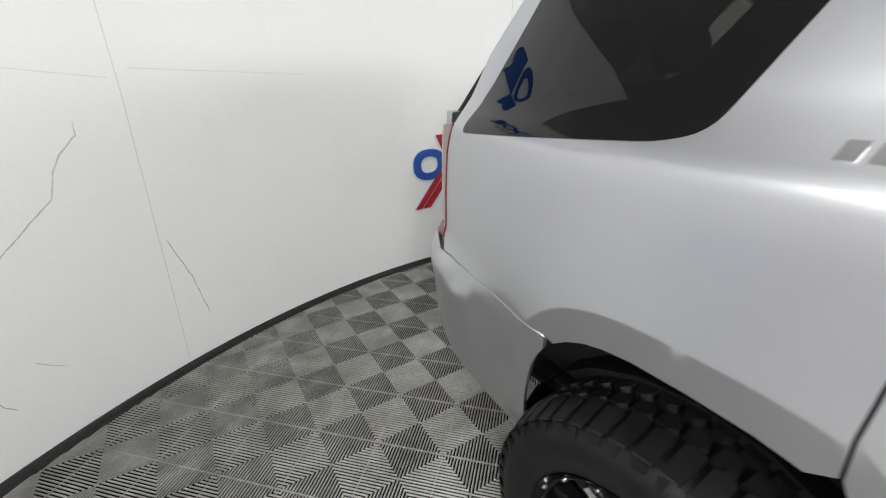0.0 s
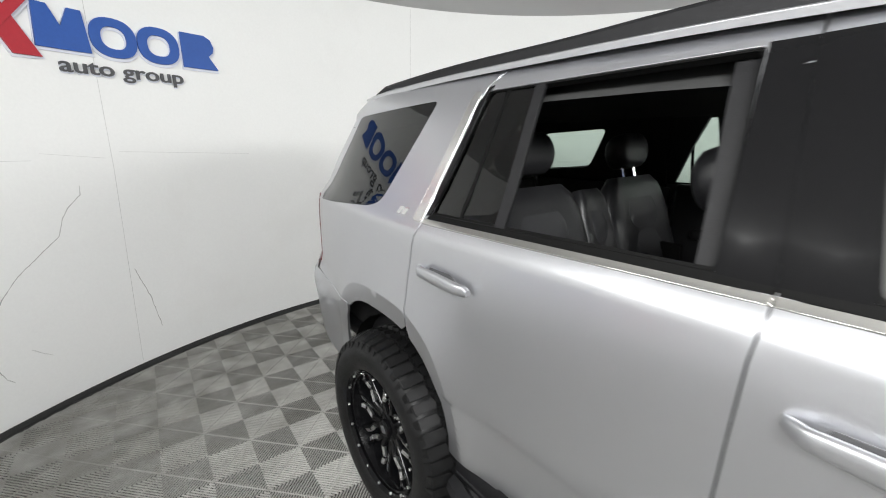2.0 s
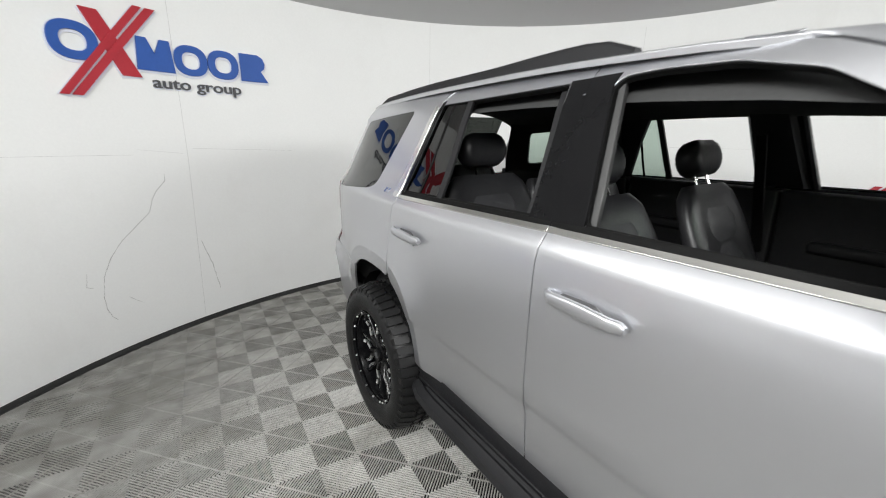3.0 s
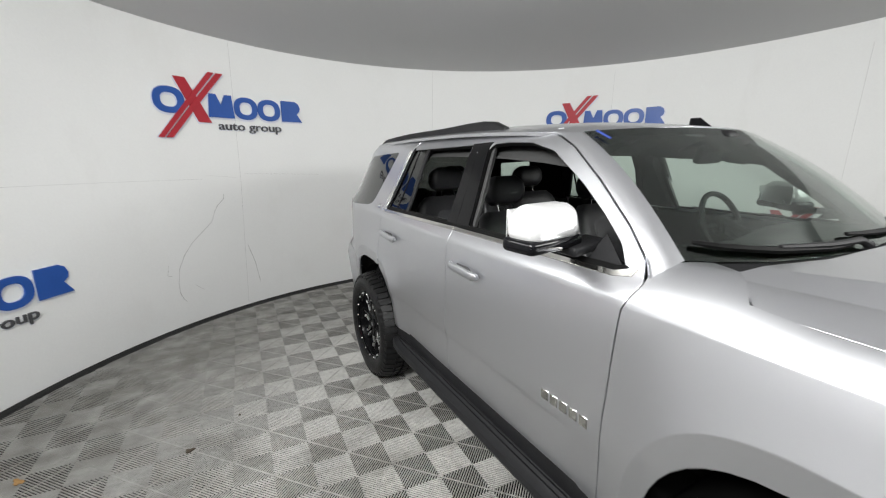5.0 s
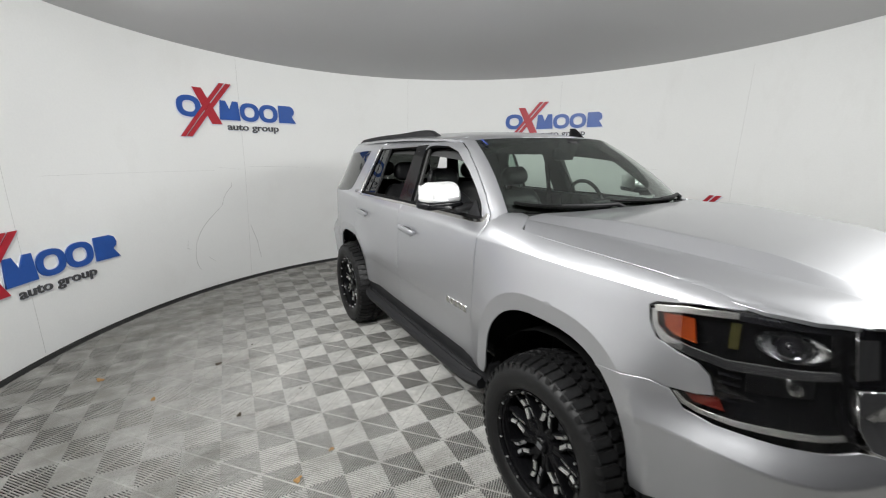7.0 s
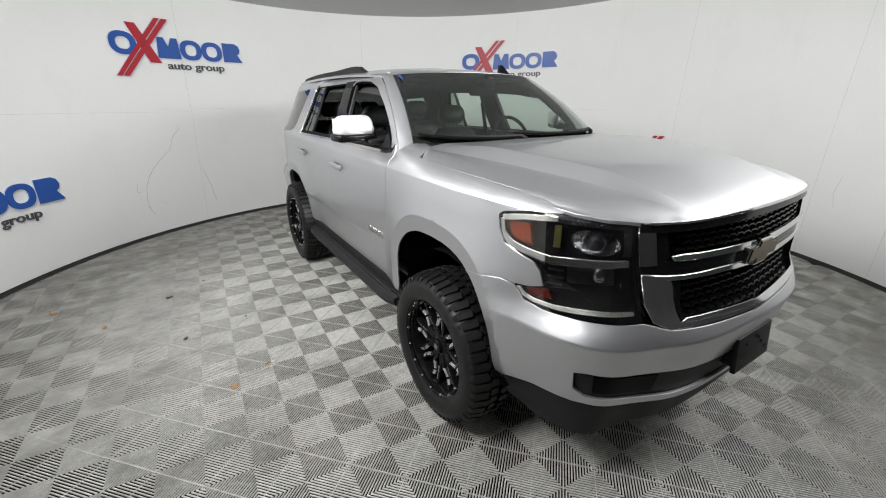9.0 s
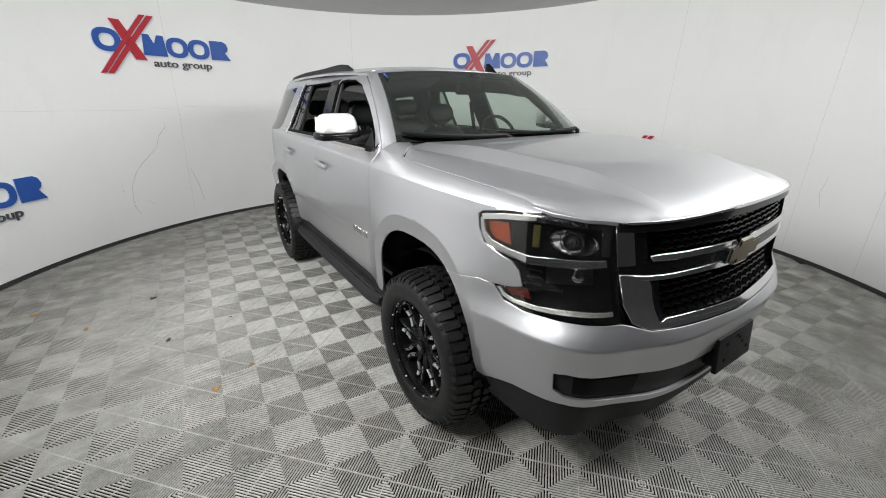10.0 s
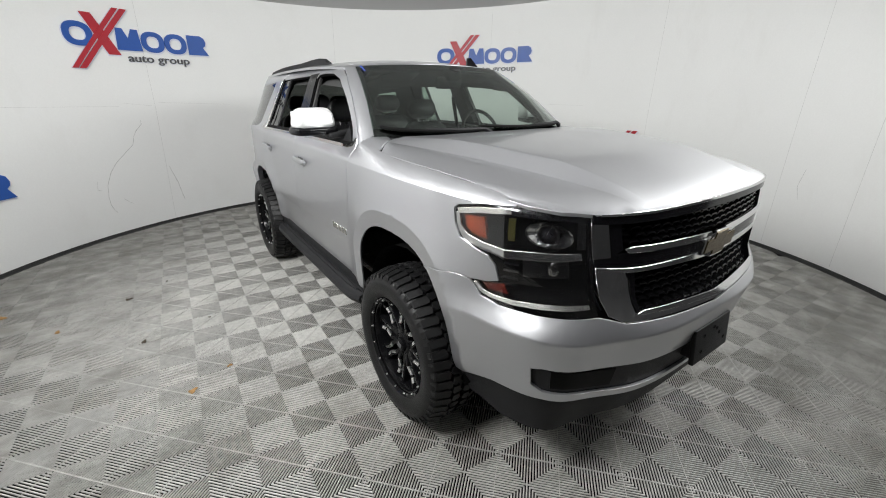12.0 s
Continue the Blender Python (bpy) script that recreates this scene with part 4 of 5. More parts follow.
grille = front_panel("grille", [(0, 1.375), (.765, 1.380), (.74, 1.20), (.66, 1.0), (.60, .965), (0, .935)], GLOSS_BLACK, -.05, .02, "black grille with chrome bars and surround", bevel=0)
front_panel("grille_bar", [(0, 1.379), (.70, 1.384), (.768, 1.384), (.765, 1.352), (.60, 1.349), (0, 1.345)], GLOSS_BLACK, .012, .03, "black top bar", grille)
front_panel("grille_bar", [(0, 1.384), (.60, 1.386), (.74, 1.386), (.74, 1.380), (.60, 1.379), (0, 1.376)], CHROME, .018, .02, "chrome line", grille)
front_panel("grille_bar", [(0, 1.230), (.58, 1.258), (.615, 1.254), (.60, 1.240), (0, 1.204)], CHROME, .012, .03, "chrome bar", grille, bevel=.006)
front_panel("grille_bar", [(0, 1.204), (.60, 1.238), (.745, 1.226), (.735, 1.190), (.6, 1.176), (0, 1.150)], GLOSS_BLACK, .002, .03, "black bar", grille)
front_panel("grille_bar", [(0, 1.150), (.60, 1.178), (.735, 1.192), (.733, 1.181), (.60, 1.164), (0, 1.126)], CHROME, .012, .03, "chrome bar", grille, bevel=.005)
front_panel("grille_bar", [(0, .972), (.50, 1.000), (.53, .990), (0, .955)], CHROME, .012, .03, "chrome lower bar", grille, bevel=.004)
for sg in (-1, 1):
    for nm, pts, mat, lift in (("grille_surround", [(None, .732, 1.184), (None, .60, 1.166), (None, .575, 1.13), (None, .545, 1.03), (None, .525, .990), (None, .0, .957), (None, .0, .938), (None, .585, .968), (None, .655, .998), (None, .690, 1.06)], CHROME, .0),
                               ("grille_surround", [(None, .772, 1.376), (None, .705, 1.374), (None, .675, 1.226), (None, .747, 1.224)], GREY_CHROME, .004),
                               ("grille_frame", [(None, .703, 1.372), (None, .655, 1.368), (None, .622, 1.250), (None, .673, 1.226)], GLOSS_BLACK, .002),
                               ("grille_frame", [(None, .598, 1.164), (None, .555, 1.155), (None, .512, 1.000), (None, .525, .992), (None, .573, 1.13)], GLOSS_BLACK, .006)):
        skin(nm, pts, mat, sg, .03, .05, "", lift, .003, grille, out=(0, -1, 0))
# honeycomb slots of the mesh, shallow and black with bright lips
for row in range(9):
    z0 = 1.262 + row * .026 if row < 4 else .992 + (row - 4) * .030
    for col in range(-9, 10):
        w0 = (col + .5 * (row % 2)) * .062
        limit = .60 if row < 4 else .50 + (z0 - .99) * .4
        if abs(w0) > limit or (1.10 < z0 and abs(w0) < .14 and row > 6):
            continue
        slope = .045 * (.6 - abs(w0)) * (-1 if row < 4 else -.9)
        hx = [(w0 - .030, z0 + .003), (w0 - .018, z0 + .014), (w0 + .018, z0 + .014), (w0 + .030, z0 + .003), (w0 + .026, z0), (w0 + .015, z0 + .008), (w0 - .015, z0 + .008), (w0 - .026, z0)]
        c = [Vector(body(uw(abs(a)), b + slope, 1 if a > 0 else -1, -.012)) for a, b in hx]
        bm = bmesh.new()
        r0 = [bm.verts.new(p) for p in c]
        r1 = [bm.verts.new(p + Vector((0, .035, .004))) for p in c]
        bm.faces.new(r0)
        for k in range(8):
            bm.faces.new((r0[k], r0[(k + 1) % 8], r1[(k + 1) % 8], r1[k]))
        bmesh.ops.recalc_face_normals(bm, faces=bm.faces[:])
        part("mesh_bar", bm, WHEEL_BLACK, grille, smooth=0)
def emblem_bm(grow, thick, y):
    """A slanted cross-bar shape with a raised middle."""
    half = [(-.135, -.030), (-.118, .026), (-.054, .026), (-.046, .050), (.060, .050), (.054, .026), (.135, .030), (.118, -.026), (.054, -.026), (.046, -.050), (-.060, -.050), (-.054, -.026)]
    bm = bmesh.new()
    rings = []
    for s, dy in ((.96, 0), (1.0, .004), (1.0, thick)):
        rings.append([Vector((a * s * (1 + grow / .155), y + dy, 1.185 + b * s * (1 + grow / .058))) for a, b in half])
    return loft_bm(rings, bm=bm)


em = part("emblem", emblem_bm(.008, .024, -2.540), CHROME, grille, "gold and chrome emblem", 25)
part("emblem_face", emblem_bm(0, .010, -2.544), GOLD, em, "gold face", 25)

# number plate bracket, bare
bm = box_bm((.33, .022, .17), (.03, -2.592, .728), (-6, 0, 0), bevel=.005)
br = part("plate_bracket", bm, BLACK_PLASTIC, car, "bare black plastic plate bracket with screw holes")
part("bracket_mount", box_bm((.28, .06, .08), (.03, -2.565, .695), bevel=.01), BLACK_PLASTIC, br)
for x, z in ((-.09, .77), (.0, .785), (.03, .77), (.06, .74), (-.11, .70), (.11, .70)):
    bm = revolve_bm([(.0004, -.002), (.008, -.002), (.009, .0)], 12)
    bmesh.ops.transform(bm, matrix=Matrix.Translation((x + .03, -2.6062 + (z - .735) * .105, z)) @ pose(0, 0, 0, 0, 0, -90), verts=bm.verts[:])
    part("screw_hole", bm, SEAL, br)

# hood
hpts = [(0, -1.19), (.45, -1.165), (.70, -1.10), (.795, -1.06), (.82, -1.10), (.85, -1.14), (.886, -1.175), (.886, -1.5), (.876, -1.8), (.864, -2.0), (.856, -2.12), (.84, -2.22), (.79, -2.325), (.705, -2.407), (.59, -2.457), (.45, -2.484), (.25, -2.498), (0, -2.502)]
half = []
for (w0, y0), (w1, y1) in zip(hpts, hpts[1:]):
    half += [(y0 + (y1 - y0) * k / 6, (w0 + (w1 - w0) * k / 6) / hood_wide(y0 + (y1 - y0) * k / 6)) for k in range(6)]
half.append((hpts[-1][1], 0.0))
full = [(y, -s) for y, s in half] + [(y, s) for y, s in half[-2:0:-1]]
lines = [k * e for e in (-1, 1) for k in (.85, .864, .876, .90, .935, .97, .994, 1.006, 1.03)]
hood = sheet("hood", full, lambda y, s: (s * hood_wide(y), y, hood_z(abs(s * hood_wide(y)), y)), SILVER, car, .015, .04, "silver hood with raised centre", out=(0, 0, 1), bevel=.003, rows=lines)

# roof
rpts = [(0, -.545), (.25, -.53), (.45, -.49), (.58, -.43), (.65, -.36), (.685, -.2), (.695, .2), (.695, .8), (.685, 1.6), (.65, 2.0), (.60, 2.16), (.3, 2.24), (0, 2.26)]
roof = sheet("roof", [(-w, y) for w, y in rpts] + [(w, y) for w, y in rpts[-2:0:-1]], lambda x, y: (x, y, roof_z(abs(x), y)), SILVER, car, .02, .08, "silver roof with black roof rails", out=(0, 0, 1), bevel=.004)
WS_BASE = [(0, -1.14, 1.515), (.30, -1.125, 1.516), (.55, -1.075, 1.519), (.73, -1.0, 1.523), (.815, -.95, 1.526)]
WS_TOP = [(0, -.555, 1.948), (.25, -.54, 1.947), (.45, -.50, 1.940), (.58, -.44, 1.933), (.65, -.375, 1.926)]


def curve3(pts, t):
    x = t * (len(pts) - 1)
    i = min(int(x), len(pts) - 2)
    f = x - i
    return Vector(pts[i]).lerp(Vector(pts[i + 1]), f)


def shield(a, b, push=0.0):
    """Windscreen: a across from -1 to 1, b from its foot to its top."""
    p = curve3(WS_BASE, min(1, abs(a))).lerp(curve3(WS_TOP, min(1, abs(a))), b)
    p += Vector((0, -.6, .8)) * (.030 * math.sin(math.pi * min(1, max(0, b))) + push)
    return Vector((p.x * (1 if a > 0 else -1), p.y, p.z))


ws = sheet("windscreen", [(-1, 0), (1, 0), (1, 1), (-1, 1)], shield, GREEN_GLASS, car, .005, .1, "slightly green tinted windscreen", out=(0, -1, 1))
sheet("windscreen_edge", [(-1.0, .925), (1.0, .925), (1, 1), (-1, 1)], lambda a, b: shield(a, b, -.006), SEAL, ws, .003, .1, "black printed upper edge", out=(0, -1, 1))
sheet("windscreen_edge", [(-1.0, 0), (1.0, 0), (1, .085), (-1, .085)], lambda a, b: shield(a, b, -.006), SEAL, ws, .003, .1, "black printed lower edge", out=(0, -1, 1))
cowl = part("cowl", loft_bm([[(x, y - .10, z - .012), (x, y - .02, z - .006), (x, y + .05, z - .01), (x, y + .05, z - .06), (x, y - .10, z - .06)] for x, y, z in [(-p[0], p[1], p[2]) for p in WS_BASE[::-1]] + WS_BASE[1:]]), BLACK_PLASTIC, car, "black plastic windscreen cowl")
for a0, a1 in ((-.80, -.10), (-.02, .72)):
    pts = [shield(a1 + (a0 - a1) * t, .030 + .04 * t * t, .016) for t in (0, .12, .25, .4, .55)]
    arm = part("wiper", tube_bm([shield(a1 + .03, -.02, .0), shield(a1 + .03, .0, .022)] + [p + Vector((0, -.004, .008)) for p in pts], [.017, .016, .013, .012, .011, .010, .008], 8), BLACK_PLASTIC, car, "black windscreen wiper")
    part("blade", tube_bm([shield(a1 - .04 + (a0 - a1 - .06) * t, .026 + .055 * t * t, .016) for t in (0, .15, .3, .45, .6, .75, .9, 1)], [.009, .011, .012, .012, .012, .011, .009, .007], 6), SEAL, arm)

for sg in (-1, 1):
    # windscreen pillar, from the door frame round to the glass
    outerl = [(-.905, 1.475), (-.875, 1.52), (-.78, 1.608), (-.59, 1.75), (-.415, 1.865), (-.305, 1.91), (-.15, 1.94)]
    lens = [0.0]
    for p, q in zip(outerl, outerl[1:]):
        lens.append(lens[-1] + math.hypot(q[0] - p[0], q[1] - p[1]))
    rows_, lining = [], []
    for k in range(25):
        t = k / 24
        oy, oz = float(np.interp(t * lens[-1], lens, [p[0] for p in outerl])), float(np.interp(t * lens[-1], lens, [p[1] for p in outerl]))
        a = Vector(body(uy(oy), oz, sg))
        b = shield(sg * 1.0, min(1, t * 1.25))
        if t * 1.25 > 1:
            q = (t * 1.25 - 1) / .25
            b = b.lerp(Vector((sg * .688, -.12, roof_z(.688, -.12) + .002)), q)
        row = []
        for j in range(8):
            s = j / 7
            p = a.lerp(b, s)
            p += Vector((sg * .75, -.5, .35)).normalized() * .018 * math.sin(math.pi * s) ** .8 * (1 - .6 * t)
            row.append(p)
        lining.append([p + Vector((-sg * .022, .022, -.008)) for p in row] + [p + Vector((-sg * .075, .085, -.01)) for p in row[::-1]])
        row += [p + Vector((-sg * .018, .018, -.006)) for p in row[::-1]]
        rows_.append(row)
    part("windscreen_pillar", loft_bm(rows_), SILVER, car, "silver windscreen pillar", 50)
    part("pillar_lining", loft_bm(lining), INTERIOR, car, "dark windscreen pillar lining", 50)
    # roof side above the doors
    skin("roof_side", [(-.17, 1.938), (0, 1.944), (.335, 1.938), (1.06, 1.938), (1.3, 1.938), (1.8, 1.921), (2.06, 1.873), (2.20, 1.793), (2.24, 1.83), (2.08, 1.91), (1.8, 1.95), (1.0, 1.968), (0, 1.968), (-.2, 1.955)], SILVER, sg, .02, .07, "silver roof side")
    # roof rail
    pts = []
    for k in range(21):
        t = k / 20
        y = .20 + 1.86 * t
        lift = (.022 + .014 * (1 - sstep(.1, .4, t))) * min(1, t / .06) * min(1, (1 - t) / .05)
        pts.append((y, lift))
    rings = []
    for y, lift in pts:
        w0, z0 = .605 - .02 * sstep(1.4, 2.1, y), roof_z(.60, y)
        top = z0 + .012 + lift
        rings.append([Vector((sg * (w0 + a), y, b)) for a, b in ((-.022, z0 - .01), (.022, z0 - .012), (.020, top - .01), (.012, top), (-.012, top), (-.020, top - .008))])
    part("roof_rail", loft_bm(rings), BLACK_PLASTIC, roof, "black roof rail")
    # door mirror
    mcx, mcy, mcz = sg * 1.05, -.60, 1.605
    mbm = box_bm((.27, .15, .125), (mcx, mcy, mcz + .008), (0, 0, -sg * 8), bevel=.045, seg=6, taper=(.84, .8))
    mirror = part("door_mirror", mbm, MIRROR_CAP, car, "door mirror with chrome cap on black base" if sg < 0 else "door mirror folded back against the door")
    part("mirror_base", box_bm((.27, .14, .05), (mcx, mcy + .002, mcz - .062), (0, 0, -sg * 8), bevel=.02, seg=3), GLOSS_BLACK, mirror, "black lower shell")
    part("mirror_arm", box_bm((.16, .10, .035), (sg * .90, mcy - .03, mcz - .085), (0, sg * 8, 0), bevel=.012), BLACK_PLASTIC, mirror, "black mirror arm")
    part("mirror_glass", box_bm((.23, .01, .10), (mcx, mcy + .075, mcz), (0, 0, -sg * 8), bevel=.004), MILLED, mirror, "mirror glass")
    if sg > 0:
        hinge = Vector((.93, -.60, 1.6))
        mirror.matrix_basis = Matrix.Translation(hinge) @ Matrix.Rotation(radians(72), 4, "Z") @ Matrix.Translation(-hinge)
    skin("mirror_sail", [(-.66, 1.474), (-.805, 1.480), (-.70, 1.57)], BLACK_PLASTIC, sg, .012, .1, "", .0, .002, mirror)
    # running board
    rings = []
    for y in [-.93 + 1.93 * k / 20 for k in range(21)]:
        e = .04 * (1 - min(1, (y + .93) / .12)) + .04 * (1 - min(1, (1.0 - y) / .12))
        prof = [(.84, .525), (.88, .53)] + [(.885 + .0125 * i, .532 + (.006 if i % 2 else 0) - .0018 * i) for i in range(9)] + [(1.01, .51), (1.02, .485), (1.0, .45), (.88, .44), (.84, .46)]
        rings.append([Vector((sg * (w - e * (w > .95)), y, z)) for w, z in prof])
    part("running_board", loft_bm(rings), BLACK_PLASTIC, car, "black ribbed running board", 25)
    part("sill", box_bm((.10, 2.0, .14), (sg * .88, .02, .56), bevel=.02), BLACK_PLASTIC, car, "black sill below the doors")
    # wheel housings
    for yc, rr in ((-1.45, .50), (1.45, .455)):
        rings = []
        for k in range(13):
            a = math.pi * (k / 12)
            rings.append([Vector((sg * x, yc + rr * math.cos(a) * 1.02, .46 + (rr + .04) * math.sin(a))) for x in (.90, .55, .52)])
        part("wheel_housing", loft_bm(rings, closed=False), SEAL, car, "black wheel arch liner")
        part("wheel_housing", box_bm((.03, 1.1, .9), (sg * .53, yc, .72)), SEAL, car)
    # badges, as plain blocks
    for k in range(5):
        y = -.55 - .048 * k
        skin("badge", [(y, .892), (y, .932), (y - .034, .932), (y - .034, .892)], BELT_CHROME, sg, .006, .03, "small chrome badge block", .004, .0015)
    for k in range(2):
        y = 1.378 - .034 * k
        skin("badge", [(y, 1.436), (y - .005, 1.460), (y - .028, 1.460), (y - .023, 1.436)], CHROME, sg, .006, .03, "small chrome badge block", .004, .0015)

# liftgate, rear glass and rear face
sheet("liftgate", [(-.70, .95), (.70, .95), (.70, 1.42), (-.70, 1.42)], lambda x, z: (x, 2.62 - .05 * x * x - .12 * max(0, z - 1.2), z), SILVER, car, .03, .1, "silver liftgate", out=(0, 1, 0))
sheet("rear_glass", [(-.66, 1.42), (.66, 1.42), (.58, 1.87), (-.58, 1.87)], lambda x, z: (x, 2.59 - .08 * x * x - 1.0 * (z - 1.42) * .85, z), DARK_GLASS, car, .005, .1, "dark rear glass", out=(0, 1, 0))
# antenna fin and tape
rings = []
for k in range(8):
    t = k / 7
    z = roof_z(.48, -.2) - .01 + .085 * t
    half, y0, y1 = .022 * (1 - .75 * t), -.30 + .11 * t, -.12 - .01 * t
    rings.append([Vector((.50 + half * math.cos(a) * (1 - .2 * t), (y0 + y1) / 2 + (y1 - y0) / 2 * math.sin(a), z)) for a in [j * math.tau / 12 for j in range(12)]])
part("antenna", loft_bm(rings), GLOSS_BLACK, roof, "black fin antenna")
tape = sheet("blue_tape", [(-.845, .985), (-.80, .885), (-.775, .885), (-.815, .995)], lambda a, b: shield(a, b, .003), BLUE_TAPE, None, .0015, .05, "strip of blue masking tape stuck on the windscreen", out=(0, -1, 1))
tagged(tape, category="tape")
# underbody
part("underbody", box_bm((1.5, 4.7, .12), (0, 0, .60), bevel=.04), SEAL, car, "dark underbody")
part("engine_bay", box_bm((1.25, 1.15, .62), (0, -1.72, .95), bevel=.05), SEAL, car, "dark engine bay")
part("axle", tube_bm([(-.75, -1.473, .45), (.75, -1.473, .45)], .05), SEAL, car)
part("axle", tube_bm([(-.75, 1.473, .45), (.75, 1.473, .45)], .05), SEAL, car)


# ---------- wheels ----------
TR, TW, RR = .443, .285, .280       # tyre radius, width, rim radius


def tread_block(bm, poly, r0, r1):
    lo = [bm.verts.new((x, r0 * math.cos(a), r0 * math.sin(a))) for a, x in poly]
    cx = sum(p[1] for p in poly) / len(poly)
    ca = sum(p[0] for p in poly) / len(poly)
    hi = []
    for a, x in poly:
        rr = r1 - .020 * max(0, (abs(x) - .10) / .045) ** 2
        a2, x2 = ca + (a - ca) * .93, cx + (x - cx) * .94
        hi.append(bm.verts.new((x2, rr * math.cos(a2), rr * math.sin(a2))))
    bm.faces.new(hi)
    for k in range(len(poly)):
        bm.faces.new((lo[k], lo[(k + 1) % len(poly)], hi[(k + 1) % len(poly)], hi[k]))


def build_wheel():
    """A wheel at the origin with its face towards -x."""
    w = TW / 2
    bm = revolve_bm([(RR - .012, -w + .01), (RR + .004, -w - .004), (RR + .004, -w + .012), (RR - .022, -w + .02), (RR - .035, -w + .06), (RR - .05, w - .05), (RR - .02, w - .005), (RR, w)], 72)
    wheel = part("wheel", bm, WHEEL_BLACK, None, "gloss black alloy wheel with milled spoke edges and chunky all-terrain tyre", 40)
    prof = [(RR - .002, -w + .012), (RR + .012, -w - .006), (RR + .04, -w - .016), (RR + .075, -w - .020), (RR + .105, -w - .014), (RR + .125, -w + .002), (TR - .028, -w + .014), (TR - .020, -w + .035), (TR - .018, 0),
            (TR - .020, w - .035), (TR - .028, w - .014), (RR + .12, w), (RR + .06, w + .018), (RR + .012, w + .006), (RR - .002, w - .012)]
    tyre = part("tyre", revolve_bm(prof, 96), RUBBER, wheel, "black all-terrain tyre", 50)
    bm = bmesh.new()
    n = 50
    rnd = random.Random(4)
    for k in range(n):
        a = k * math.tau / n
        p = math.tau / n
        for s in (-1, 1):
            o = .5 * p if s > 0 else 0
            # shoulder block, alternately long and short
            inn = .072 if k % 2 else .062
            tread_block(bm, [(a + o + .05 * p, s * .146), (a + o + .80 * p, s * .146), (a + o + .92 * p, s * inn), (a + o + .55 * p, s * (inn - .010)), (a + o + .12 * p, s * inn)][::s], TR - .026, TR)
            # side lugs over the shoulder
            r1 = TR - .030
            q = [(a + o + .08 * p, .0), (a + o + (.72 if k % 2 else .5) * p, .0)]
            for i, depth in ((0, .045 if k % 2 else .03),):
                x = s * (w - .005)
                b0 = [(x, r1 + .004, q[0][0]), (x, r1, q[1][0]), (x + s * .010, r1 - depth, q[1][0] - .1 * p), (x + s * .010, r1 - depth, q[0][0] + .1 * p)]
                v0 = [bm.verts.new((X, R * math.cos(A), R * math.sin(A))) for X, R, A in b0]
                v1 = [bm.verts.new((X + s * .009, R * math.cos(A), R * math.sin(A))) for X, R, A in b0]
                bm.faces.new(v1 if s < 0 else v1[::-1])
                for j in range(4):
                    bm.faces.new((v0[j], v0[(j + 1) % 4], v1[(j + 1) % 4], v1[j]))
            # centre blocks, stepped
            sh = .25 * p if s > 0 else -.15 * p
            tread_block(bm, [(a + sh + .04 * p, s * .052), (a + sh + .55 * p, s * .060), (a + sh + .90 * p, s * .046), (a + sh + .80 * p, s * .020), (a + sh + .50 * p, s * .006), (a + sh + .10 * p, s * .012)][::s], TR - .026, TR + .001)
    bmesh.ops.recalc_face_normals(bm, faces=bm.faces[:])
    part("tread", bm, RUBBER, tyre, smooth=20)
    # spokes: eight pairs that open like a Y, with milled edges
    face = -w + .055
    for k in range(8):
        a0 = k * math.tau / 8 + .2
        bm, milled = bmesh.new(), []
        for s in (-1, 1):
            mm = []
            pts = [(.055, .10 * s, face + .012), (.13, .13 * s, face), (.185, .26 * s, face + .002), (.262, .235 * s, face - .012)]
            rings = []
            for r, da, x in pts:
                c, t = Vector((x, r * math.cos(a0 + da), r * math.sin(a0 + da))), Vector((0, -math.sin(a0 + da), math.cos(a0 + da)))
                ww = .013 if r > .1 else .018
                rings.append([c + t * ww + Vector((.004, 0, 0)), c + t * ww * .7 + Vector((-.004, 0, 0)), c - t * ww * .7 + Vector((-.004, 0, 0)), c - t * ww + Vector((.004, 0, 0)), c - t * ww + Vector((.04, 0, 0)), c + t * ww + Vector((.04, 0, 0))])
            loft_bm(rings, bm=bm)
            # milled inner edge, broken once
            for (r0, d0, x0), (r1, d1, x1), f0, f1 in ((pts[1], pts[2], 0.0, .9), (pts[2], pts[3], .1, .5)):
                seg = []
                for f in (f0, f1):
                    r, da, x = r0 + (r1 - r0) * f, d0 + (d1 - d0) * f, x0 + (x1 - x0) * f
                    c, t = Vector((x, r * math.cos(a0 + da), r * math.sin(a0 + da))), Vector((0, -math.sin(a0 + da), math.cos(a0 + da)))
                    e = c + t * .0125 * s
                    seg.append([e + Vector((-.0062, 0, 0)) + t * .011 * s * -1, e + Vector((-.001, 0, 0)) + t * .0055 * s, e + Vector((.010, 0, 0)) + t * .0045 * s, e + Vector((.010, 0, 0)) - t * .004 * s])
                mm.append(seg)
            milled.append(mm)
        spoke = part("spoke", bm, WHEEL_BLACK, wheel, smooth=30)
        for seg in milled[0] + milled[1]:
            part("milled_edge", loft_bm(seg), MILLED, spoke, "bright milled spoke edge", 20)
    hub = part("hub", revolve_bm([(.0005, face - .018), (.034, face - .018), (.040, face - .012), (.042, face), (.062, face + .004), (.075, face + .014), (.09, face + .05)], 40), WHEEL_BLACK, wheel, "black hub with cap")
    part("hub_badge", box_bm((.004, .034, .030), (face - .019, 0, 0), bevel=.0015), PILLAR_GREY, hub)
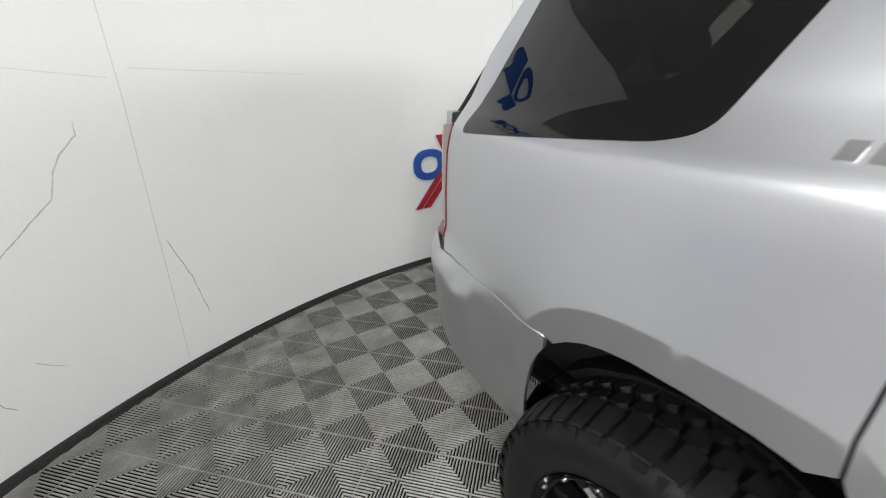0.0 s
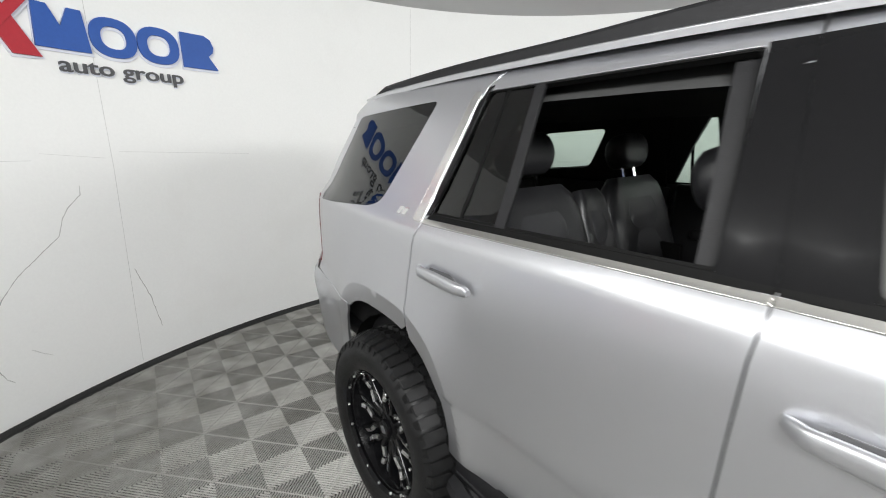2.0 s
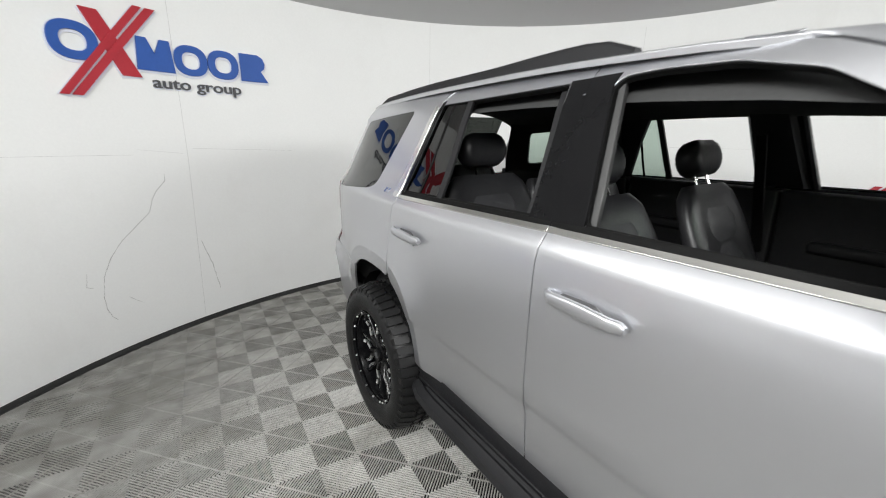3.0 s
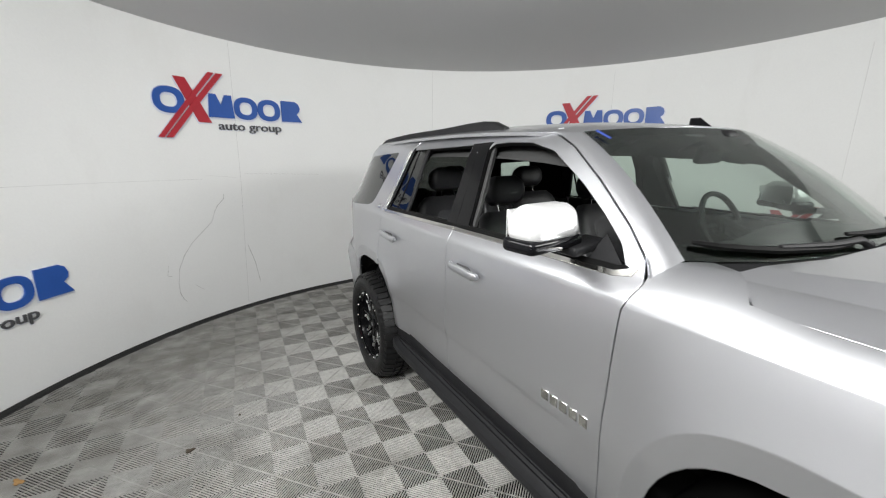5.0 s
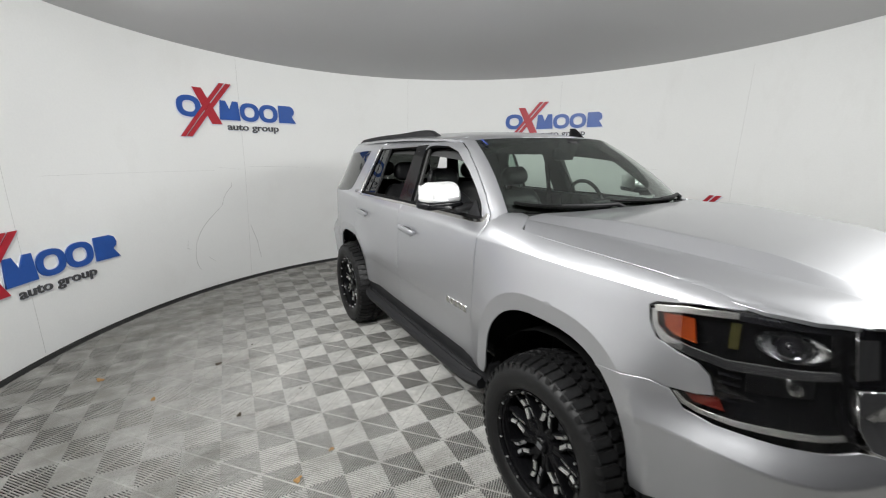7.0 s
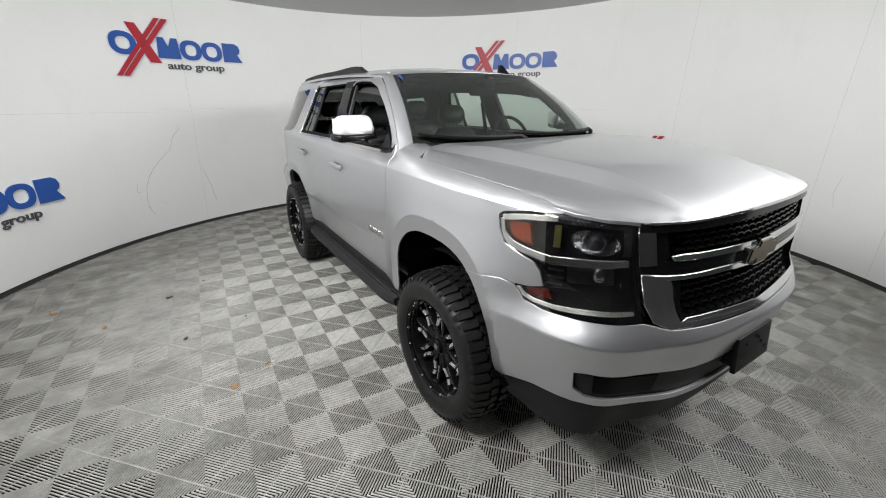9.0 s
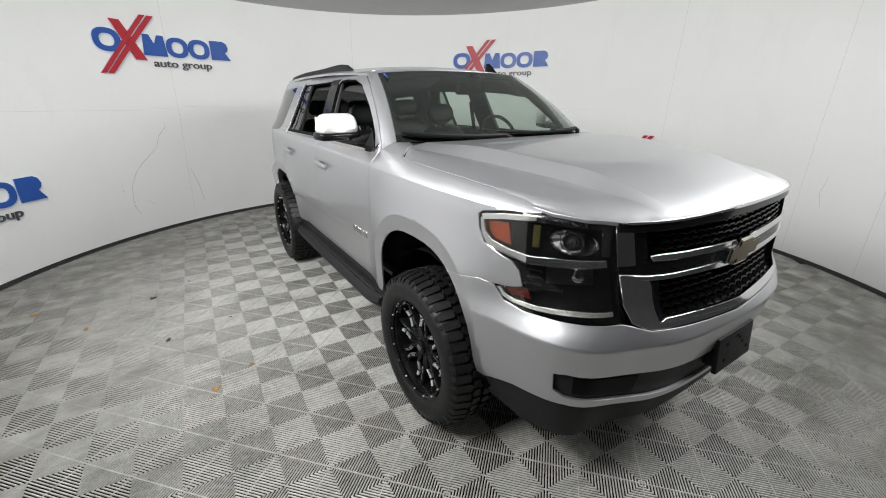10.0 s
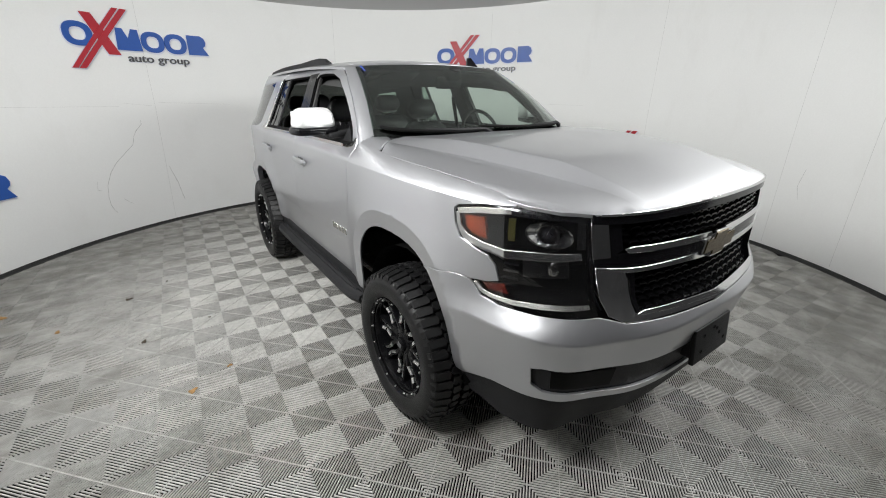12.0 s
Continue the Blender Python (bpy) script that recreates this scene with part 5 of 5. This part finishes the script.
    for k in range(16):
        a = k * math.tau / 16 + .1
        bm = revolve_bm([(.0004, -.006), (.004, -.006), (.0055, -.003), (.0055, .004)], 10)
        bmesh.ops.transform(bm, matrix=Matrix.Translation((-w - .002 + .004, (RR - .012) * math.cos(a), (RR - .012) * math.sin(a))), verts=bm.verts[:])
        part("rivet", bm, MILLED, wheel, smooth=30)
    bm = revolve_bm([(.0005, .02), (.16, .02), (.165, .03), (.165, .05), (.0005, .05)], 40)
    part("brake_disc", bm, PILLAR_GREY, wheel, "dull brake disc")
    return wheel


wheel = build_wheel()
wheel.parent = car
XW = .874
wheel.matrix_basis = pose(-XW, -1.473, .445, 17, 0, 0)
for x, y, rx, rz in ((-XW, 1.447, 61, 0), (XW, -1.473, 40, 180), (XW, 1.447, 5, 180)):
    copy_thing(wheel, pose(x, y, .445, rx, 0, rz))


# ---------- cabin ----------
def padded(rows, n=28):
    """A padded form through rows of (centre, half width, half depth, hollow), each lying flat and leaning with its row's up vector."""
    rings = []
    for c, wide, deep, hollow, fwd in rows:
        ring = []
        for j in range(n):
            a = j * math.tau / n
            ca, sa = math.cos(a), math.sin(a)
            px = wide * math.copysign(abs(ca) ** .55, ca)
            py = deep * math.copysign(abs(sa) ** .7, sa)
            if sa > 0:
                py -= hollow * max(0, 1 - (px / (wide * .72)) ** 2) ** .8
            ring.append(Vector(c) + Vector((px, 0, 0)) + Vector(fwd) * py)
        rings.append(ring)
    return loft_bm(rings)


def seat(x, y, width, kind="front_seat", lean=14, rests=1, floor=.82, back=.60, headrest=True):
    s, c = math.sin(radians(lean)), math.cos(radians(lean))
    hy, hz = y + .21, floor + .16
    half = width / 2
    # cushion, lofted from its rear to its front
    rows = []
    for k in range(9):
        t = k / 8
        rows.append(((x, y + .22 - .50 * t, floor + .115 + .015 * t), half * (.90 + .08 * math.sin(math.pi * t)), .085 * (.75 + .25 * math.sin(math.pi * min(1, t + .15))), .028, (0, 0, 1)))
    cushion = part(kind, padded(rows), LEATHER, car, "black leather seat", 60)
    part("seat_base", box_bm((width * .8, .40, .12), (x, y, floor), bevel=.02), INTERIOR, cushion)
    n = rests
    wd = width / n
    fwd = (0, -c, s)
    for k in range(n):
        cx = x + (k - (n - 1) / 2) * wd
        hw = wd * .5 - (.004 if n > 1 else 0)

        def up(d, out=0.0):
            return (cx, hy + s * d - c * out, hz + c * d + s * out)
        rows = []
        for i in range(13):
            t = i / 12
            w2 = hw * (1 - .20 * max(0, (t - .66) / .34) ** 1.8) * (.94 + .06 * math.sin(math.pi * t))
            rows.append((up(back * t), w2 * (1 if t < .97 else .88), (.072 - .022 * t) * (1 if t < .97 else .6), .030 * (1 - .5 * t), fwd))
        part("backrest", padded(rows), LEATHER, cushion, smooth=60)
        for d0, d1 in ((.10, .50), (.525, .80)):
            rows = [(up(back * (d0 + (d1 - d0) * i / 5), .030 + .010 * (1 - abs(i - 2.5) / 2.5)), hw * .50 * (1 - .16 * max(0, d0 + (d1 - d0) * i / 5 - .5)), .012, 0, fwd) for i in range(6)]
            part("backrest_insert", padded(rows, 16), LEATHER_GREY, cushion, "grey perforated panel", 50)
        rows = [((cx, y + .14 - .34 * i / 5, floor + .172 + .010 * i / 5), hw * .52, .012, 0, (0, 0, 1)) for i in range(6)]
        part("seat_insert", padded(rows, 16), LEATHER_GREY, cushion, smooth=50)
        if not headrest:
            continue
        top = back + .015
        rows = []
        for i in range(9):
            t = i / 8
            f = math.sin(math.pi * (.05 + .90 * t)) ** .24
            rows.append((up(top + .035 + .165 * t, .025 * t), .150 * f, .070 * f, .012, fwd))
        rest = part("headrest", padded(rows), LEATHER, cushion, "black headrest on steel posts", 60)
        for dx in (-.055, .055):
            a, b = Vector(up(top - .05)), Vector(up(top + .07))
            part("headrest_post", tube_bm([a + Vector((dx, 0, 0)), b + Vector((dx, 0, 0))], .007, 8), CHROME, rest)
    return cushion


for x in (-.41, .41):
    seat(x, -.03, .56, lean=23, floor=.75, back=.62)
    seat(x, .78, .62, "rear_seat", 18, floor=.80, back=.58)
seat(0, .79, .24, "rear_seat", 18, floor=.80, back=.54, headrest=False)
seat(0, 1.88, 1.05, "third_row_seat", 14, 2, floor=.88, back=.46)
part("cabin_floor", box_bm((1.62, 3.3, .05), (0, .78, .66), bevel=.01), INTERIOR, car, "dark cabin floor")
part("headliner", loft_bm([[Vector((x, y, roof_z(abs(x), y) - .05 - .05 * (abs(x) / .62) ** 4)) for x in [-.70 + 1.4 * i / 14 for i in range(15)]] for y in [-.46 + 2.6 * k / 10 for k in range(11)]], closed=False), HEADLINER, car, "charcoal cloth headliner", 50)
dash = part("dashboard", loft_bm([[Vector((x, y, z)) for y, z in ((-1.02, 1.20), (-1.02, 1.49), (-.92, 1.50 + .02 * (1 - abs(x / .8) ** 2)), (-.72, 1.47 + .035 * (abs(x - .40) < .24)), (-.60, 1.42), (-.58, 1.30), (-.66, 1.05), (-.90, 1.0))] for x in [-.80 + .1 * i for i in range(17)]]), INTERIOR, car, "black dashboard", 50)
part("vent", box_bm((.20, .02, .08), (0, -.60, 1.38), (12, 0, 0), bevel=.01), SATIN_CHROME, dash)
part("console", box_bm((.26, .95, .30), (0, -.15, .88), bevel=.04), INTERIOR, car, "black centre console")
bm = bmesh.new()
c = Vector((.45, -.42, 1.45))
rot = pose(0, 0, 0, 65, 0, 0)
ring = [c + (rot @ Vector((.185 * math.cos(k * math.tau / 40), .185 * math.sin(k * math.tau / 40), 0))) for k in range(41)]
sw = part("steering_wheel", tube_bm(ring, .015, 10), LEATHER, car, "black leather steering wheel")
bm = box_bm((.16, .10, .05), c, (65, 0, 0), bevel=.02)
box_bm((.34, .03, .02), c, (65, 0, 0), bevel=.008, bm=bm)
box_bm((.03, .18, .02), c + rot @ Vector((0, -.08, 0)), (65, 0, 0), bevel=.008, bm=bm)
part("steering_hub", bm, INTERIOR, sw)
part("steering_column", tube_bm([c, c + Vector((0, -.30, -.12))], .045), INTERIOR, sw)
rv = part("rear_view_mirror", box_bm((.25, .04, .085), (.03, -.52, 1.83), (15, 0, 8), bevel=.02), INTERIOR, car, "black rear view mirror")
part("mirror_stalk", box_bm((.10, .12, .10), (.03, -.56, 1.89), bevel=.03), INTERIOR, rv)
for sg in (-1, 1):
    # inner trim of the pillars
    for y0, y1, z0, z1, tk, mat in ((.36, .12, 1.46, 1.88, .03, INTERIOR),):
        rings = []
        for k in range(6):
            t = k / 5
            z = z0 + (z1 - z0) * t
            x = .962 - SIDE_D(z) - .03
            a, b = y0 + .05 * t, y1 + .09 * t
            rings.append([Vector((sg * x, a, z)), Vector((sg * (x - .03), a - .02, z)), Vector((sg * (x - .03), b + .02, z)), Vector((sg * x, b, z))])
        part("pillar_trim", loft_bm(rings), mat, car, "grey pillar trim")
    part("pillar_trim", loft_bm([[Vector((sg * (.962 - SIDE_D(z) - .035), y, z)), Vector((sg * (.962 - SIDE_D(z) - .035), y + .30, z)), Vector((sg * (.962 - SIDE_D(z) - .06), y + .30, z)), Vector((sg * (.962 - SIDE_D(z) - .06), y, z))] for y, z in ((1.12, 1.45), (1.02, 1.65), (.90, 1.86))]), INTERIOR, car)
    # seat belts
    part("seat_belt", box_bm((.012, .05, .62), (sg * .735, .29, 1.42), (-4, -sg * 9, 0), bevel=.004), SEAL, car, "black seat belt")
    # grab handle, sun visor
    part("sun_visor", box_bm((.38, .17, .025), (sg * .36, -.36, 1.875), (-20, 0, 0), bevel=.01), HEADLINER, car, "grey sun visor")
    part("side_lining", box_bm((.03, 1.25, .70), (sg * .80, 1.75, 1.08), (0, 0, sg * 3), bevel=.01), INTERIOR, car, "black rear side lining")

# ---------- floor tiles ----------
TS = .3075
TA = radians(-48.0)
U2, V2 = Vector((math.cos(TA), math.sin(TA), 0)), Vector((-math.sin(TA), math.cos(TA), 0))
T0 = Vector((-1.745, -1.338, 0))


RIB = ((.27, -.030), (.27, -.0065), (.255, -.0038), (.215, -.0018), (.15, -.0005), (.06, 0.0), (-.06, 0.0), (-.15, -.0005), (-.215, -.0018), (-.255, -.0038), (-.27, -.0065), (-.27, -.030))


def tile_geometry(cx=0.0, cy=0.0, turn=True):
    """Square ribs with rounded backs round a centre stud, halved at the tile's edge, with one thin cross bar each way."""
    v, f = [], []
    h = TS / 2

    def at(a, b, z):
        return (cx + U2.x * a + V2.x * b, cy + U2.y * a + V2.y * b, z) if turn else (a, b, z)
    for k in range(1, 12):
        base = len(v)
        rib = RIB if k < 11 else [(min(0, r), z) for r, z in RIB[5:]]
        for r, z in rib:
            q = h * (k + r) / 11.0
            for sx, sy in ((-1, -1), (1, -1), (1, 1), (-1, 1)):
                v.append(at(sx * q, sy * q, z))
        for ring in range(len(rib) - 1):
            for c in range(4):
                a, b = base + 4 * ring + c, base + 4 * ring + (c + 1) % 4
                f.append((a, b, b + 4, a + 4))
    base = len(v)
    for r, z in ((.0048, -.030), (.0048, -.002), (.0034, .0)):
        for sx, sy in ((-1, -1), (1, -1), (1, 1), (-1, 1)):
            v.append(at(sx * r, sy * r, z))
    for ring in range(2):
        for c in range(4):
            a, b = base + 4 * ring + c, base + 4 * ring + (c + 1) % 4
            f.append((a, b, b + 4, a + 4))
    f.append((base + 8, base + 9, base + 10, base + 11))
    for ax in (0, 1):
        base = len(v)
        hw = .0021 if ax == 0 else .0012
        for z in (-.006, .0004 + .0003 * ax):
            for s, w in ((-1, -1), (-1, 1), (1, 1), (1, -1)):
                p = (s * h * .995, w * hw) if ax == 0 else (w * hw, s * h * .995)
                v.append(at(p[0], p[1], z))
        f.append((base + 4, base + 5, base + 6, base + 7) if ax else (base + 7, base + 6, base + 5, base + 4))
        for c in range(4):
            d = (c + 1) % 4
            f.append((base + c, base + d, base + 4 + d, base + 4 + c))
    return v, f


def build_tiles():
    floor = bpy.data.objects["floor"]
    v, f = tile_geometry(turn=False)
    me = bpy.data.meshes.new("tile")
    me.from_pydata(v, [], f)
    bm = bmesh.new()
    bm.from_mesh(me)
    bmesh.ops.recalc_face_normals(bm, faces=bm.faces[:])
    for face in bm.faces:
        if abs(face.normal.z) > .9 and face.normal.z < 0:
            face.normal_flip()
    bm.to_mesh(me)
    bm.free()
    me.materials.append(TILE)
    # faces deep between the ribs get the painted shade colour
    me.materials.append(FLANK_SHADE)
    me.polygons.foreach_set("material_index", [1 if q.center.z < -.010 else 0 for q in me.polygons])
    cells = []
    for i in range(-25, 40):
        for j in range(-25, 40):
            p = T0 + U2 * (i * TS) + V2 * (j * TS)
            r = math.hypot(p.x - CX, p.y - CY)
            if r < RW + .10:
                near = (p - Vector((-1.3, -1.4, 0))).length
                cells.append((near, p))
    cells.sort(key=lambda c: c[0])
    for _, p in cells[:300]:
        ob = new("tile", me)
        ob.matrix_basis = Matrix.Translation(p) @ Matrix.Rotation(TA, 4, "Z")
        ob.parent = floor
    V, F = [], []
    for _, p in cells[300:]:
        a, b = tile_geometry(p.x, p.y)
        n = len(V)
        V += a
        F += [tuple(k + n for k in q) for q in b]
    rest = mesh_ob("tiles", V, F, TILE_REST, floor, smooth=0)
    bm = bmesh.new()
    bm.from_mesh(rest.data)
    for face in bm.faces:
        if abs(face.normal.z) > .9 and face.normal.z < 0:
            face.normal_flip()
    bm.to_mesh(rest.data)
    bm.free()
    # same shade colour low on the farther tiles' ribs
    rest.data.materials.append(FLANK_SHADE)
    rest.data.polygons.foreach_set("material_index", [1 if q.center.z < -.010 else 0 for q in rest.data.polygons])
    tagged(rest, "grey ribbed floor tiles farther off", kind="stuff")


# leaves on the floor
def leaf(x, y, size, mat, turn, label):
    rnd = random.Random(int(x * 100 + y * 31))
    n = 12
    pts = []
    for k in range(n):
        a = k * math.tau / n
        r = size * (.5 + .5 * abs(math.cos(1.5 * a))) * rnd.uniform(.7, 1.1)
        pts.append((r * math.cos(a), r * .6 * math.sin(a)))
    bm = bmesh.new()
    top = [bm.verts.new((a, b, .004 + rnd.uniform(0, .008))) for a, b in pts]
    mid = bm.verts.new((0, 0, .008))
    low = [bm.verts.new((a * .97, b * .97, .002)) for a, b in pts]
    for k in range(n):
        bm.faces.new((top[k], top[(k + 1) % n], mid))
        bm.faces.new((low[k], low[(k + 1) % n], top[(k + 1) % n], top[k]))
    ob = part("leaf", bm, mat, None, smooth=0)
    ob.matrix_basis = pose(x, y, 0, 0, 0, turn)
    return tagged(ob, label, "leaf", "leaves on the floor")


leaf(-1.96, -.60, .038, LEAF, 30, "curled yellow-brown dry leaf on the tiles")
leaf(-2.20, .22, .032, LEAF_DARK, 70, "dark crumpled dry leaf on the tiles")
leaf(-2.30, 1.10, .035, LEAF_DARK, 10, "dark brown dry leaf on the tiles")
leaf(-3.15, 1.28, .045, LEAF, 120, "brown dry leaf near the wall")
leaf(-1.72, -.45, .022, LEAF, 200, "small brown leaf fragment on the tiles")
leaf(-1.75, .35, .016, LEAF_DARK, 150, "small dark leaf fragment on the tiles")
leaf(-2.0, 1.35, .014, LEAF_DARK, 50, "small dark leaf fragment on the tiles")
leaf(-2.75, .75, .03, LEAF, 80, "brown dry leaf on the tiles")
build_tiles()
